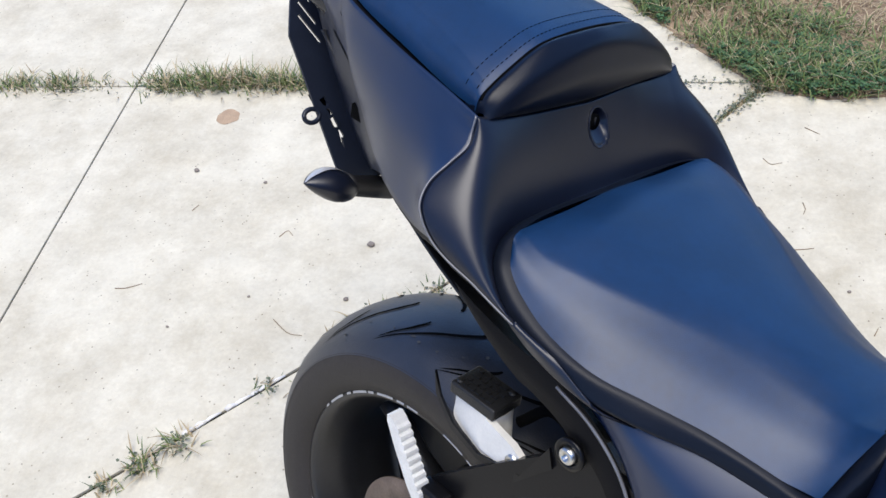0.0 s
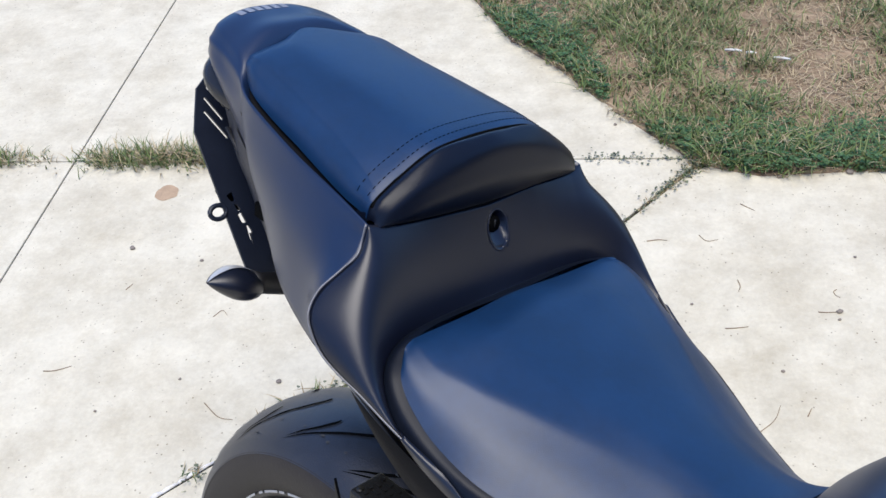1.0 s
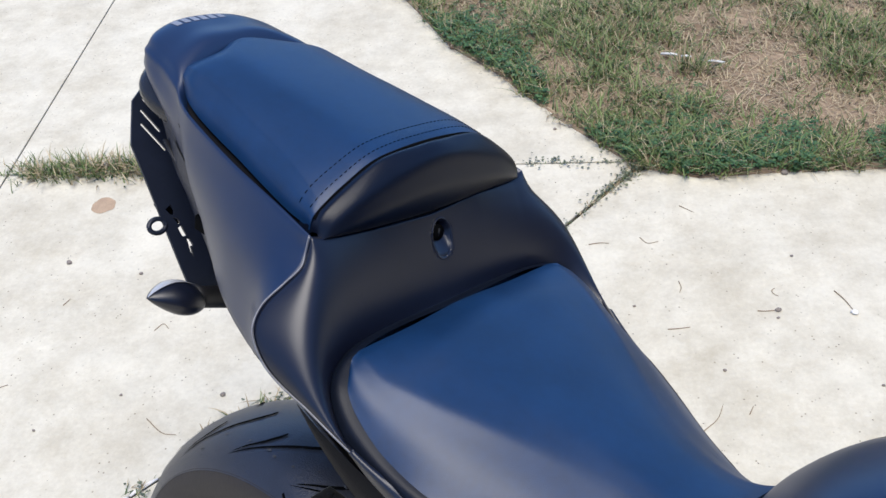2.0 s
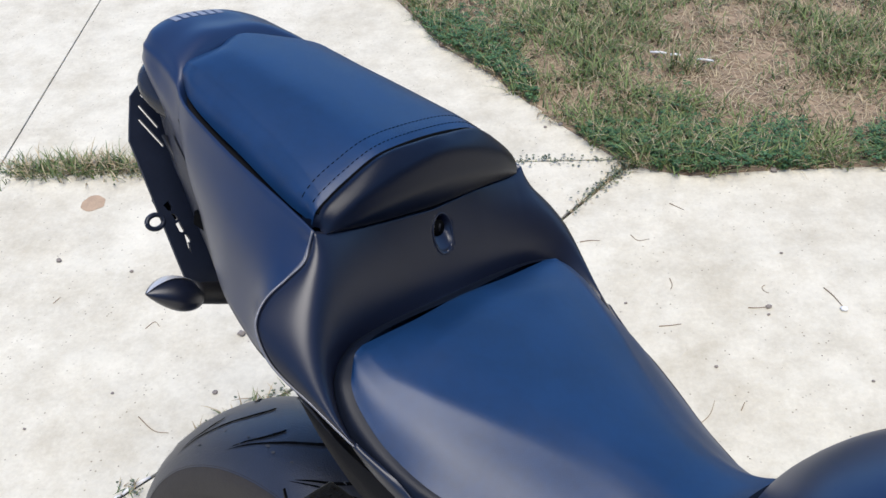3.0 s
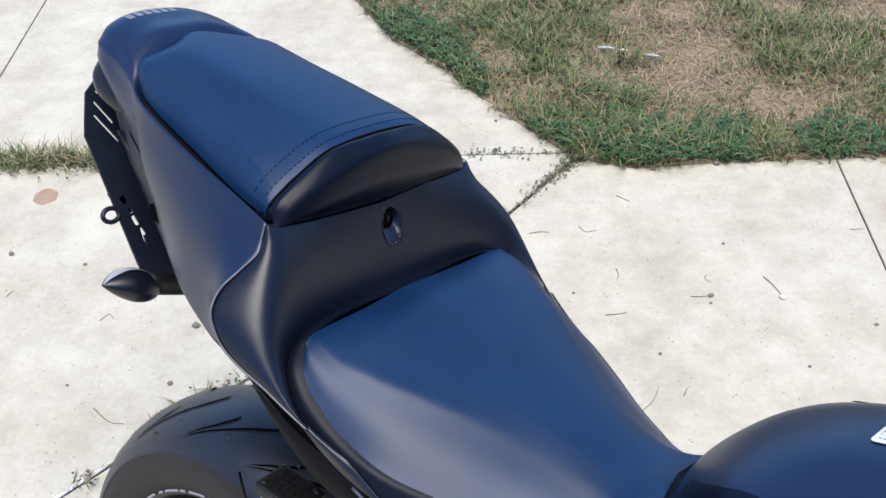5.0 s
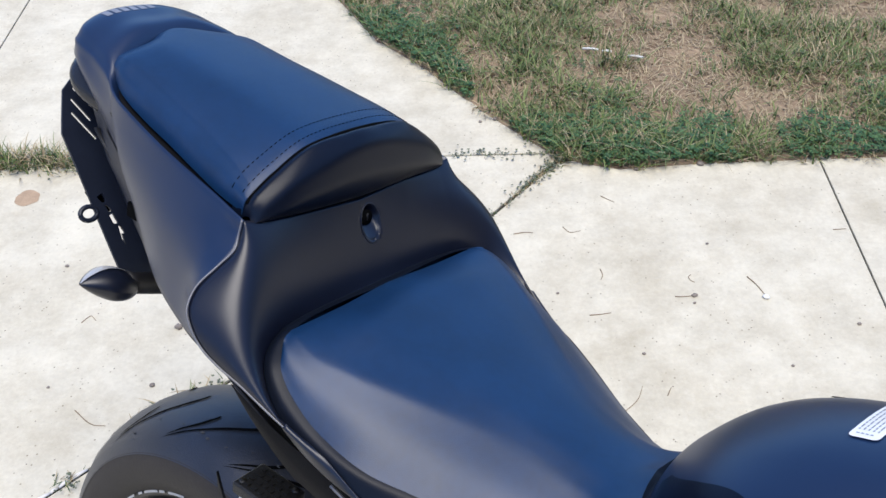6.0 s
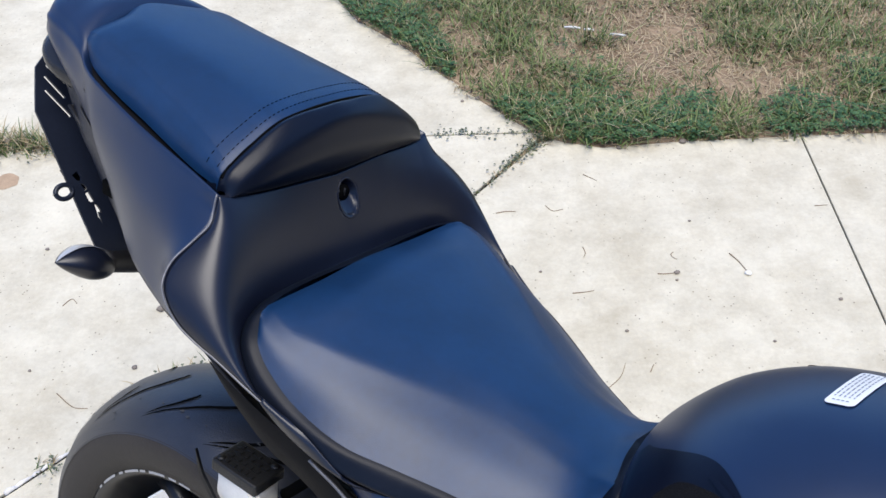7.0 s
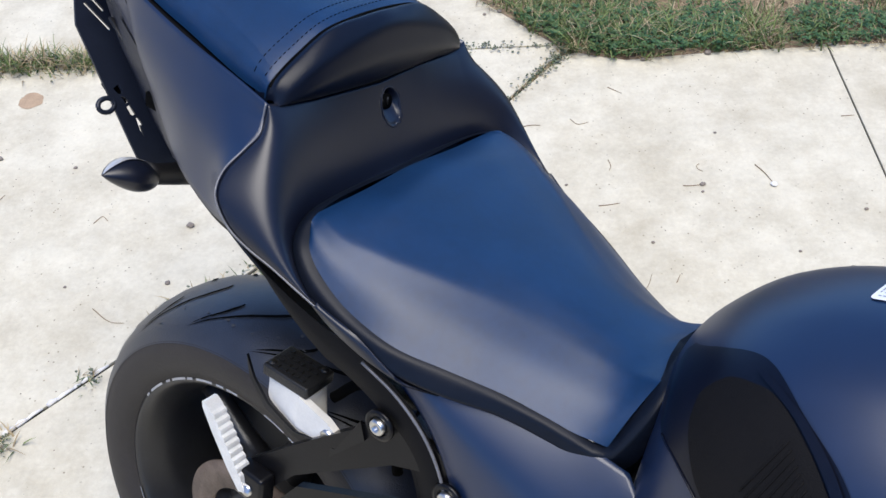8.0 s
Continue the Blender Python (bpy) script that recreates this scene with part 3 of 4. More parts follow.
pillion_skin = Skin(PILLION, (-0.05, 0, 0.9))
# black tube on the front seam, colouring in the shade of its groove
part("seam_groove", tube_bm([pillion_skin.above(0.0485, 0.138 * (2 * i / 59 - 1), -0.0012) for i in range(60)], 0.0022, 8), INKBLACK, pillion)
for x in (0.0385, 0.0245):
    line = [pillion_skin.above(x, 0.134 * (2 * i / 99 - 1), 0.0002) for i in range(100)]
    bm = bmesh.new()
    for i in range(0, 98, 2):
        tube_bm([line[i], line[i + 1]], 0.0004, 5, bm)
    part("stitching", bm, INKBLACK, pillion)

# rider's seat: a flat top between two soft creases, sides falling to a dark rim
seat = half_loft("rider_seat", [
    seat_row((0.117, 0, 0.8850), (0.121, 0.138, 0.8835), (0.130, 0.158, 0.8765)),
    seat_row((0.124, 0, 0.8885), (0.132, 0.142, 0.885), (0.144, 0.171, 0.865)),
    seat_row((0.150, 0, 0.891), (0.162, 0.145, 0.878), (0.166, 0.176, 0.850)),
    seat_row((0.190, 0, 0.883), (0.190, 0.134, 0.873), (0.200, 0.175, 0.831)),
    seat_row((0.238, 0, 0.872), (0.238, 0.110, 0.864), (0.250, 0.169, 0.818)),
    seat_row((0.285, 0, 0.862), (0.285, 0.084, 0.853), (0.297, 0.150, 0.810)),
    seat_row((0.334, 0, 0.850), (0.334, 0.062, 0.841), (0.345, 0.129, 0.801)),
    seat_row((0.375, 0, 0.842), (0.375, 0.056, 0.833), (0.386, 0.116, 0.7925)),
    seat_row((0.403, 0, 0.839), (0.406, 0.054, 0.831), (0.409, 0.110, 0.788)),
    seat_row((0.423, 0, 0.841), (0.428, 0.056, 0.835), (0.425, 0.104, 0.786)),
    seat_row((0.434, 0, 0.846), (0.444, 0.060, 0.842), (0.434, 0.101, 0.785)),
    seat_row((0.440, 0, 0.848), (0.452, 0.062, 0.845), (0.438, 0.099, 0.784)),
], 90, 97, VINYL, "black vinyl rider's seat with a raised rim", d=0, rounds=8)
rim_in = [(0.116, 0.0, 0.8845), (0.114, 0.070, 0.8845), (0.115, 0.115, 0.8842), (0.120, 0.141, 0.8825), (0.128, 0.159, 0.875), (0.142, 0.172, 0.866), (0.164, 0.178, 0.850), (0.200, 0.177, 0.831), (0.250, 0.171, 0.818), (0.297, 0.152, 0.810), (0.345, 0.131, 0.800), (0.386, 0.118, 0.792), (0.409, 0.112, 0.787), (0.438, 0.101, 0.783), (0.450, 0.085, 0.818), (0.455, 0.064, 0.845), (0.448, 0.036, 0.851), (0.443, 0.0, 0.850)]
rim_out = [(0.099, 0.0, 0.8735), (0.0985, 0.060, 0.8735), (0.101, 0.105, 0.8735), (0.106, 0.136, 0.8725), (0.117, 0.163, 0.867), (0.132, 0.179, 0.856), (0.158, 0.187, 0.835), (0.195, 0.186, 0.814), (0.247, 0.180, 0.799), (0.297, 0.163, 0.791), (0.347, 0.137, 0.783), (0.390, 0.122, 0.774), (0.413, 0.116, 0.769), (0.441, 0.106, 0.768), (0.460, 0.090, 0.812), (0.465, 0.068, 0.842), (0.458, 0.036, 0.847), (0.453, 0.0, 0.846)]
half_loft("seat_rim", [
    [(x + (0.002 if x < 0.43 else -0.004), max(0, y - 0.005), z + 0.0005) for x, y, z in rim_in],
    [(x - (0.003 if x < 0.43 else -0.002), y + (0.004 if y else 0), z - 0.002) for x, y, z in rim_in],
    [(0.45 * a + 0.55 * x - (0.002 if x < 0.43 else -0.001), 0.45 * b + 0.55 * y + (0.003 if y else 0), 0.45 * c + 0.55 * z) for (a, b, c), (x, y, z) in zip(rim_in, rim_out)],
    rim_out,
    [(x + 0.012, max(0, y - 0.016), z - 0.008) for x, y, z in rim_out],
], 22, 121, SEATRIM, "black rim round the seat", seat, d=0)

# fuel tank
TANK = [
    [(0.446, 0, 0.826), (0.452, 0.050, 0.824), (0.464, 0.080, 0.805), (0.470, 0.100, 0.770), (0.474, 0.108, 0.728)],
    [(0.447, 0, 0.856), (0.456, 0.050, 0.852), (0.470, 0.090, 0.835), (0.480, 0.114, 0.795), (0.486, 0.122, 0.733)],
    [(0.461, 0, 0.893), (0.466, 0.050, 0.888), (0.478, 0.099, 0.868), (0.497, 0.132, 0.826), (0.512, 0.143, 0.740)],
    [(0.500, 0, 0.940), (0.502, 0.055, 0.933), (0.512, 0.108, 0.908), (0.530, 0.148, 0.856), (0.546, 0.16, 0.753)],
    [(0.560, 0, 0.976), (0.561, 0.06, 0.968), (0.568, 0.116, 0.940), (0.582, 0.158, 0.880), (0.594, 0.172, 0.768)],
    [(0.640, 0, 0.994), (0.640, 0.065, 0.986), (0.643, 0.122, 0.956), (0.650, 0.165, 0.890), (0.658, 0.182, 0.773)],
    [(0.740, 0, 0.992), (0.740, 0.065, 0.984), (0.740, 0.122, 0.954), (0.740, 0.165, 0.886), (0.740, 0.18, 0.773)],
    [(0.830, 0, 0.968), (0.830, 0.06, 0.960), (0.830, 0.11, 0.930), (0.828, 0.145, 0.868), (0.826, 0.16, 0.773)],
    [(0.880, 0, 0.918), (0.880, 0.05, 0.912), (0.878, 0.095, 0.888), (0.874, 0.125, 0.838), (0.870, 0.138, 0.773)],
]
tank = half_loft("fuel_tank", TANK, 80, 73, PAINT, "matte black fuel tank", d=0.002)


def tank_patch(name, left, right, lift, material, label, side, nu=40, nv=24):
    """A film on the tank's flank between two curves given in (x, z)."""
    a, c = spline(left, nu), spline(right, nu)
    g = [[tank_skin.beside(p[0] + (q[0] - p[0]) * k / (nv - 1), p[1] + (q[1] - p[1]) * k / (nv - 1), lift, side) for k in range(nv)] for p, q in zip(a, c)]
    return part(name, grid_bm(g), material, tank, label)


tank_skin = Skin(TANK, (0.66, 0.0, 0.80))
for side in (-1, 1):
    tank_patch("tank_grip", [(0.462, 0.880), (0.462, 0.862), (0.470, 0.845), (0.484, 0.842), (0.510, 0.842), (0.540, 0.830), (0.575, 0.800)],
               [(0.468, 0.891), (0.495, 0.916), (0.523, 0.934), (0.545, 0.939), (0.573, 0.933), (0.621, 0.915), (0.670, 0.870)], 0.0012, GRIP, "glossy dark blue-black tank grip film", side)
    tank_patch("grip_field", [(0.506, 0.903), (0.501, 0.893), (0.502, 0.880), (0.508, 0.868), (0.528, 0.848), (0.550, 0.832), (0.582, 0.802)],
               [(0.508, 0.906), (0.516, 0.915), (0.531, 0.923), (0.552, 0.929), (0.578, 0.924), (0.610, 0.907), (0.655, 0.868)], 0.0030, GRIPFIELD, "matt black textured field", side)
    tank_patch("grip_edge", [(0.533, 0.930), (0.553, 0.930), (0.580, 0.925), (0.612, 0.908), (0.655, 0.870)],
               [(0.535, 0.933), (0.557, 0.934), (0.586, 0.929), (0.618, 0.913), (0.661, 0.874)], 0.0042, GRIP, "raised glossy edge", side, 30, 6)
    part("grip_fold", tube_bm([tank_skin.beside(x, z, 0.0016, side) for x, z in spline([(0.484, 0.8425), (0.510, 0.8425), (0.540, 0.831), (0.575, 0.801)], 24)], 0.0010, 6), GRIP, tank)
    for k in range(9):
        a, c = (0.577 + 0.0042 * k, 0.915 - 0.0028 * k), (0.562 + 0.0048 * k, 0.868 - 0.004 * k)
        line = [tank_skin.beside(a[0] + (c[0] - a[0]) * q / 13, a[1] + (c[1] - a[1]) * q / 13, 0.0034, side) for q in range(14)]
        part("grip_rib", tube_bm(line, 0.0008, 5), GRIPFIELD, tank)

# warning label with unreadable lines of print
def on_label(u, v, lift):
    """u along the label from 0 to 1, v across it."""
    x = 0.571 + 0.010 * u + 0.021 * v
    y = -0.020 + 0.072 * u + 0.001 * v
    return tank_skin.above(x, y, lift, 0.9)


def rounded(u0, u1, v0, v1, r, n=6):
    out = []
    for cx, cy, a0 in ((u1 - r, v1 - 3 * r, 0), (u0 + r, v1 - 3 * r, 90), (u0 + r, v0 + 3 * r, 180), (u1 - r, v0 + 3 * r, 270)):
        out += [(cx + r * math.cos(radians(a0 + 90 * k / n)), cy + 3 * r * math.sin(radians(a0 + 90 * k / n))) for k in range(n + 1)]
    return out


bm = bmesh.new()
bm.faces.new([bm.verts.new((u, v, 0)) for u, v in rounded(0, 1, 0, 1, 0.07)])
bmesh.ops.triangulate(bm, faces=bm.faces[:])
bmesh.ops.subdivide_edges(bm, edges=bm.edges[:], cuts=3, use_grid_fill=True)
for v in bm.verts:
    v.co = Vector(on_label(v.co.x, v.co.y, 0.0012))
label = part("warning_label", bm, STICKER, bike, "white warning label with rows of small print")
for r in range(5):
    u = 0.16
    while u < 0.92:
        w = rnd_w.uniform(0.03, 0.10)
        v0 = 0.14 + 0.155 * r
        bm = grid_bm([[on_label(u + w * a, v0 + 0.055 * b, 0.0018) for b in (0, 1)] for a in (0, 0.5, 1)])
        part("print_bar", bm, INK, label)
        u += w + 0.022
for r in range(4):
    part("print_bar", grid_bm([[on_label(0.07 + 0.02 * a, 0.2 + 0.15 * r + 0.1 * b, 0.0018) for b in (0, 1)] for a in (0, 1)]), INK, label)

# fuel cap on top of the tank
cap_c = Vector(tank_skin.above(0.668, 0.0, 0.0, 0.9))
part("fuel_cap", lathe_bm([(0, 0.052), (0.003, 0.054), (0.006, 0.052), (0.0065, 0.044), (0.003, 0.042), (0.003, 0.0)], 48), GRIP, tank, "black fuel filler cap").matrix_local = Matrix.Translation(cap_c) @ Matrix.Rotation(radians(90), 4, "X") @ Matrix.Rotation(radians(-3), 4, "Z")

# frame and covers under the seat on the right and the left
for side in (-1, 1):
    rows = [
        [(0.205, 0.160, 0.790), (0.250, 0.158, 0.774), (0.290, 0.155, 0.742), (0.322, 0.152, 0.690), (0.335, 0.150, 0.640), (0.338, 0.148, 0.560)],
        [(0.245, 0.164, 0.796), (0.285, 0.162, 0.778), (0.318, 0.160, 0.748), (0.346, 0.158, 0.700), (0.360, 0.156, 0.640), (0.364, 0.154, 0.560)],
        [(0.292, 0.145, 0.797), (0.335, 0.1515, 0.765), (0.374, 0.153, 0.738), (0.410, 0.154, 0.695), (0.436, 0.157, 0.640), (0.444, 0.156, 0.560)],
        [(0.388, 0.112, 0.786), (0.425, 0.131, 0.748), (0.462, 0.142, 0.718), (0.498, 0.149, 0.682), (0.520, 0.152, 0.640), (0.530, 0.154, 0.560)],
        [(0.465, 0.104, 0.776), (0.498, 0.120, 0.752), (0.538, 0.134, 0.720), (0.578, 0.142, 0.684), (0.608, 0.144, 0.640), (0.620, 0.148, 0.560)],
    ]
    g = surface([[(x, side * y, z) for x, y, z in r] for r in rows], 40, 30)
    cover = thick(part("side_cover", grid_bm(faired(g, 60)), PAINT, bike, "matte black side cover below the seat"), 0.003)
    rail = [(0.070, 0.160, 0.806), (0.115, 0.164, 0.796), (0.165, 0.166, 0.787), (0.212, 0.166, 0.782), (0.252, 0.160, 0.762), (0.288, 0.154, 0.728), (0.315, 0.151, 0.680), (0.328, 0.149, 0.620)]
    bm = bmesh.new()
    line = spline(rail, 40)
    g = [[(p[0] + dx * min(1, i / 14), side * (p[1] + dy * min(1, i / 14)), p[2] + dz * min(1, i / 14)) for i, p in enumerate(line)] for dx, dy, dz in ((0.004, 0.004, 0.008), (-0.002, 0.006, -0.008), (-0.018, 0.002, -0.026), (-0.034, -0.010, -0.034), (-0.030, -0.03, -0.030))]
    part("subframe_rail", grid_bm(g), DULLBLACK, bike, "black subframe rail")
    part("rail_edge", tube_bm(spline([(x + 0.008, side * (y + 0.008), z + 0.004) for x, y, z in rail[3:]], 30), 0.0016, 6), EDGEGREY, cover, "thin grey edge line")
    # inner black panel under the cowl
    hem = [(-0.225, 0.090, 0.945), (-0.168, 0.101, 0.912), (-0.126, 0.118, 0.880), (-0.050, 0.155, 0.861), (0.022, 0.182, 0.857), (0.0815, 0.206, 0.870), (0.104, 0.204, 0.861), (0.129, 0.201, 0.854), (0.160, 0.195, 0.840), (0.189, 0.188, 0.827), (0.218, 0.181, 0.818)]
    g = surface([[(x, side * (y + dy), z + dz) for x, y, z in hem] for dy, dz in ((0, 0), (-0.004, -0.009), (-0.022, -0.024), (-0.060, -0.055), (-0.085, -0.080))], 14, 50)
    part("undertray_side", grid_bm(g), DULLBLACK, bike, "black inner panel below the tail")
undertray = half_loft("undertray", [
    [(-0.250, 0, 0.925), (-0.250, 0.045, 0.920), (-0.250, 0.085, 0.935)],
    [(-0.150, 0, 0.830), (-0.150, 0.050, 0.830), (-0.150, 0.085, 0.850)],
    [(-0.050, 0, 0.765), (-0.050, 0.060, 0.765), (-0.050, 0.105, 0.790)],
    [(0.100, 0, 0.700), (0.100, 0.060, 0.700), (0.100, 0.110, 0.730)],
    [(0.220, 0, 0.660), (0.220, 0.060, 0.660), (0.220, 0.100, 0.700)],
], 20, 21, PLASTIC, "black undertray above the rear wheel", d=0.003)

# tail lamp behind the cowl
lamp_bm = grid_bm(surface([mirrored(s) for s in (
    [(-0.300, 0, 1.028), (-0.297, 0.040, 1.022), (-0.285, 0.072, 1.002), (-0.270, 0.084, 0.988), (-0.240, 0.078, 0.975)],
    [(-0.321, 0, 1.010), (-0.317, 0.045, 1.004), (-0.302, 0.080, 0.990), (-0.280, 0.091, 0.978), (-0.238, 0.082, 0.966)],
    [(-0.317, 0, 0.990), (-0.313, 0.045, 0.986), (-0.299, 0.079, 0.974), (-0.276, 0.089, 0.964), (-0.236, 0.080, 0.955)],
    [(-0.290, 0, 0.972), (-0.287, 0.040, 0.968), (-0.276, 0.072, 0.960), (-0.260, 0.080, 0.952), (-0.234, 0.076, 0.946)])], 16, 31))
part("tail_lamp", lamp_bm, LENS, bike, "smoked tail lamp")

# number plate bracket with slots and a cut-out mark
PT, PB = Vector((-0.296, 0, 0.912)), Vector((-0.214, 0, 0.752))
down = (PB - PT).normalized()
outw = Vector((0, 1, 0)).cross(down).normalized()


def on_plate(u, v, w):
    return PT + Vector((0, -u, 0)) + down * v + outw * w


def bar(u0, v0, u1, v1, w):
    d = Vector((u1 - u0, v1 - v0))
    n = Vector((-d.y, d.x)).normalized() * w / 2
    return [(u0 - n.x, v0 - n.y), (u1 - n.x, v1 - n.y), (u1 + n.x, v1 + n.y), (u0 + n.x, v0 + n.y)]


holes = [bar(0.073, -0.036, 0.056, -0.008, 0.0030), bar(0.077, -0.021, 0.055, 0.014, 0.0030),
         [(0.0750, 0.0785), (0.0665, 0.0750), (0.0640, 0.0830), (0.0650, 0.0872), (0.0705, 0.0860)],
         [(0.0684, 0.0890), (0.0625, 0.0925), (0.0600, 0.0985), (0.0640, 0.0990)],
         [(0.0651, 0.1030), (0.0600, 0.1012), (0.0584, 0.1072), (0.0561, 0.1140), (0.0605, 0.1145), (0.0628, 0.1125)],
         [(0.0575, 0.1172), (0.0541, 0.1192), (0.0514, 0.1261), (0.0518, 0.1290), (0.0545, 0.1275), (0.0542, 0.1437), (0.0570, 0.1330)],
         bar(0.067, -0.048, 0.065, -0.044, 0.0025), bar(0.062, -0.043, 0.058, -0.034, 0.0025)]
outline = [(0.0905, 0.033), (0.0955, 0.0), (0.090, -0.018), (0.080, -0.048), (0.052, -0.070), (-0.052, -0.070), (-0.080, -0.048), (-0.0955, 0.0), (-0.0905, 0.033), (-0.0744, 0.145), (-0.068, 0.185), (0.068, 0.185), (0.0744, 0.145)]
plate = part("plate_bracket", panel_bm(outline, holes, on_plate, 0.003), PLATE, bike, "black steel plate bracket with slots and cut-outs", smooth=False)
# black sheet added behind the bracket so the upper cut-outs read dark
part("dark_backing", panel_bm([(0.081, 0.070), (0.060, 0.070), (0.056, 0.099), (0.072, 0.099)], [], lambda u, v, w: on_plate(u, v, w + 0.010), 0.002), INKBLACK, plate, smooth=False)
# inner fairing between the cowl and the bracket
for side in (-1, 1):
    edge = [(-0.300, 0.062, 0.985), (-0.262, 0.080, 0.970), (-0.214, 0.092, 0.946), (-0.168, 0.100, 0.913), (-0.126, 0.117, 0.880), (-0.088, 0.136, 0.867), (-0.056, 0.148, 0.858)]
    crest = [(-0.300, 0.058, 0.950), (-0.270, 0.070, 0.935), (-0.236, 0.080, 0.905), (-0.205, 0.081, 0.878), (-0.176, 0.085, 0.852), (-0.148, 0.094, 0.834), (-0.118, 0.106, 0.824)]
    foot = [tuple(on_plate(u, v, 0.004)) for u, v in ((0.046, -0.060), (0.046, -0.015), (0.044, 0.030), (0.040, 0.075), (0.034, 0.120), (0.026, 0.155), (0.020, 0.175))]
    foot = [(x, -y, z) for x, y, z in foot]
    g = surface([[(x, side * y, z) for x, y, z in r] for r in (edge, crest, foot)], 24, 40)
    part("inner_fairing", grid_bm(g), PLATE, bike, "smooth black inner fairing behind the plate bracket")
# small hook on the bracket edge
c = on_plate(0.083, 0.0945, 0.002)
ring = [c + Vector((0, -0.011 * math.cos(a) - 0.006, 0)) + down * 0.008 * math.sin(a) for a in [2 * math.pi * k / 16 for k in range(17)]]
part("hook", tube_bm(ring, 0.003, 8, caps=False), PLATE, plate, "black wire hook")
part("clip", box_bm(-0.168, -0.090, 0.868, 0.02, 0.012, 0.018, 0.003), INKBLACK, bike)

# right and left turn signals
for side in (-1, 1):
    def at(y, dx=0.0, dz=0.0):
        return (-0.182 + dx, side * y, 0.7405 + 0.32 * y + dz)
    stalk = part("signal_stalk", tube_bm([at(0.02), at(0.05), at(0.080), at(0.094)], [0.014, 0.0135, 0.0125, 0.0165], 16), PLASTIC, bike, "black rubber turn signal stalk")
    prof = [(0.086, 0.0150), (0.092, 0.0190), (0.104, 0.0228), (0.118, 0.0222), (0.131, 0.0165), (0.143, 0.0085), (0.151, 0.001)]
    bm = bmesh.new()
    rings = [[Vector(at(y, r * 1.1 * math.cos(2 * math.pi * k / 28), r * 0.85 * math.sin(2 * math.pi * k / 28))) for k in range(29)] for y, r in [tuple(q) for q in spline(prof, 16)]]
    part("signal_housing", grid_bm(rings), SURROUND_BLACK, stalk, "matte black almond-shaped turn signal")
    bm = grid_bm([[Vector(at(y, -abs(r) * 1.12 * math.sin(a) + 0.002, r * 0.86 * math.cos(a) + 0.0012)) for a in [math.pi * k / 12 for k in range(13)]] for y, r in [tuple(q) for q in spline(prof[1:], 12)]])
    part("signal_lens", bm, CLEAR, stalk, "clear grey signal lens")

# passenger foot rest bracket on the right and the left
for side in (-1, 1):
    def sv(*p):
        return [(x, side * y, z) for x, y, z in p]

    def arm(name, outline, y0, th, holes=()):
        return part(name, panel_bm(outline, list(holes), lambda u, v, w: (u, side * (y0 + w + 0.10 * (0.30 - u)), v), th), FRAME, bike, "black foot rest hanger", smooth=False)

    hanger = arm("footrest_hanger", [(0.256, 0.742), (0.232, 0.728), (0.222, 0.700), (0.17, 0.652), (0.13, 0.612), (0.092, 0.574), (0.084, 0.548), (0.106, 0.536), (0.126, 0.555), (0.150, 0.588), (0.20, 0.628), (0.262, 0.676), (0.30, 0.690), (0.325, 0.680), (0.338, 0.655), (0.320, 0.640), (0.290, 0.640), (0.155, 0.575), (0.13, 0.535), (0.16, 0.53), (0.30, 0.610), (0.345, 0.625), (0.352, 0.680), (0.330, 0.712), (0.300, 0.722), (0.268, 0.722)], 0.145, 0.010)
    for x, z, y in ((0.246, 0.722, 0.1655), (0.328, 0.682, 0.158)):
        boss = part("bolt_boss", lathe_bm([(0, 0.004), (0, 0.0165), (-side * -0.004, 0.0165), (-side * -0.0045, 0.011), (-side * -0.002, 0.0105)], 28, (x, side * y, z)), FRAME, hanger)
        part("bolt", lathe_bm([(0, 0.0085), (side * 0.006, 0.0085), (side * 0.0075, 0.0070), (side * 0.0075, 0.0038), (side * 0.003, 0.0034), (side * 0.003, 0.0)], 24, (x, side * (y + 0.001), z)), STEEL, hanger, "silver socket bolt")
    pivot = part("pivot_block", box_bm(0.108, side * 0.183, 0.556, 0.040, 0.022, 0.040, 0.005), FRAME, hanger)
    part("pivot_bolt", lathe_bm([(0, 0.0), (side * 0.003, 0.0), (side * 0.003, 0.007), (0, 0.0075)], 20, (0.108, side * 0.194, 0.553)), STEEL, hanger, "flat silver pivot bolt")
    # folded-up foot rest with a serrated edge
    a, b = Vector((0.098, side * 0.186, 0.545)), Vector((0.048, side * 0.196, 0.648))
    ax = (b - a).normalized()
    wd = Vector((1, 0, 0)) - ax * ax.x
    wd.normalize()
    outl = [(0.0, 0.0), (-0.006, 0.03), (-0.008, 0.075), (-0.006, 0.105), (0.000, 0.113), (0.008, 0.113), (0.014, 0.106)]
    for k in range(9):
        outl += [(0.0155 + 0.0005 * k, 0.101 - 0.0095 * k), (0.0195 + 0.0005 * k, 0.098 - 0.0095 * k), (0.0195 + 0.0005 * k, 0.095 - 0.0095 * k)]
    outl += [(0.020, 0.010), (0.016, 0.0)]
    peg = part("foot_rest", panel_bm(outl, [], lambda u, v, w: a + ax * v + wd * (u * 0.62) + Vector((0, side * (w - 0.006), 0)), 0.017), SILVER, bike, "folded silver foot rest with a serrated edge", smooth=False)

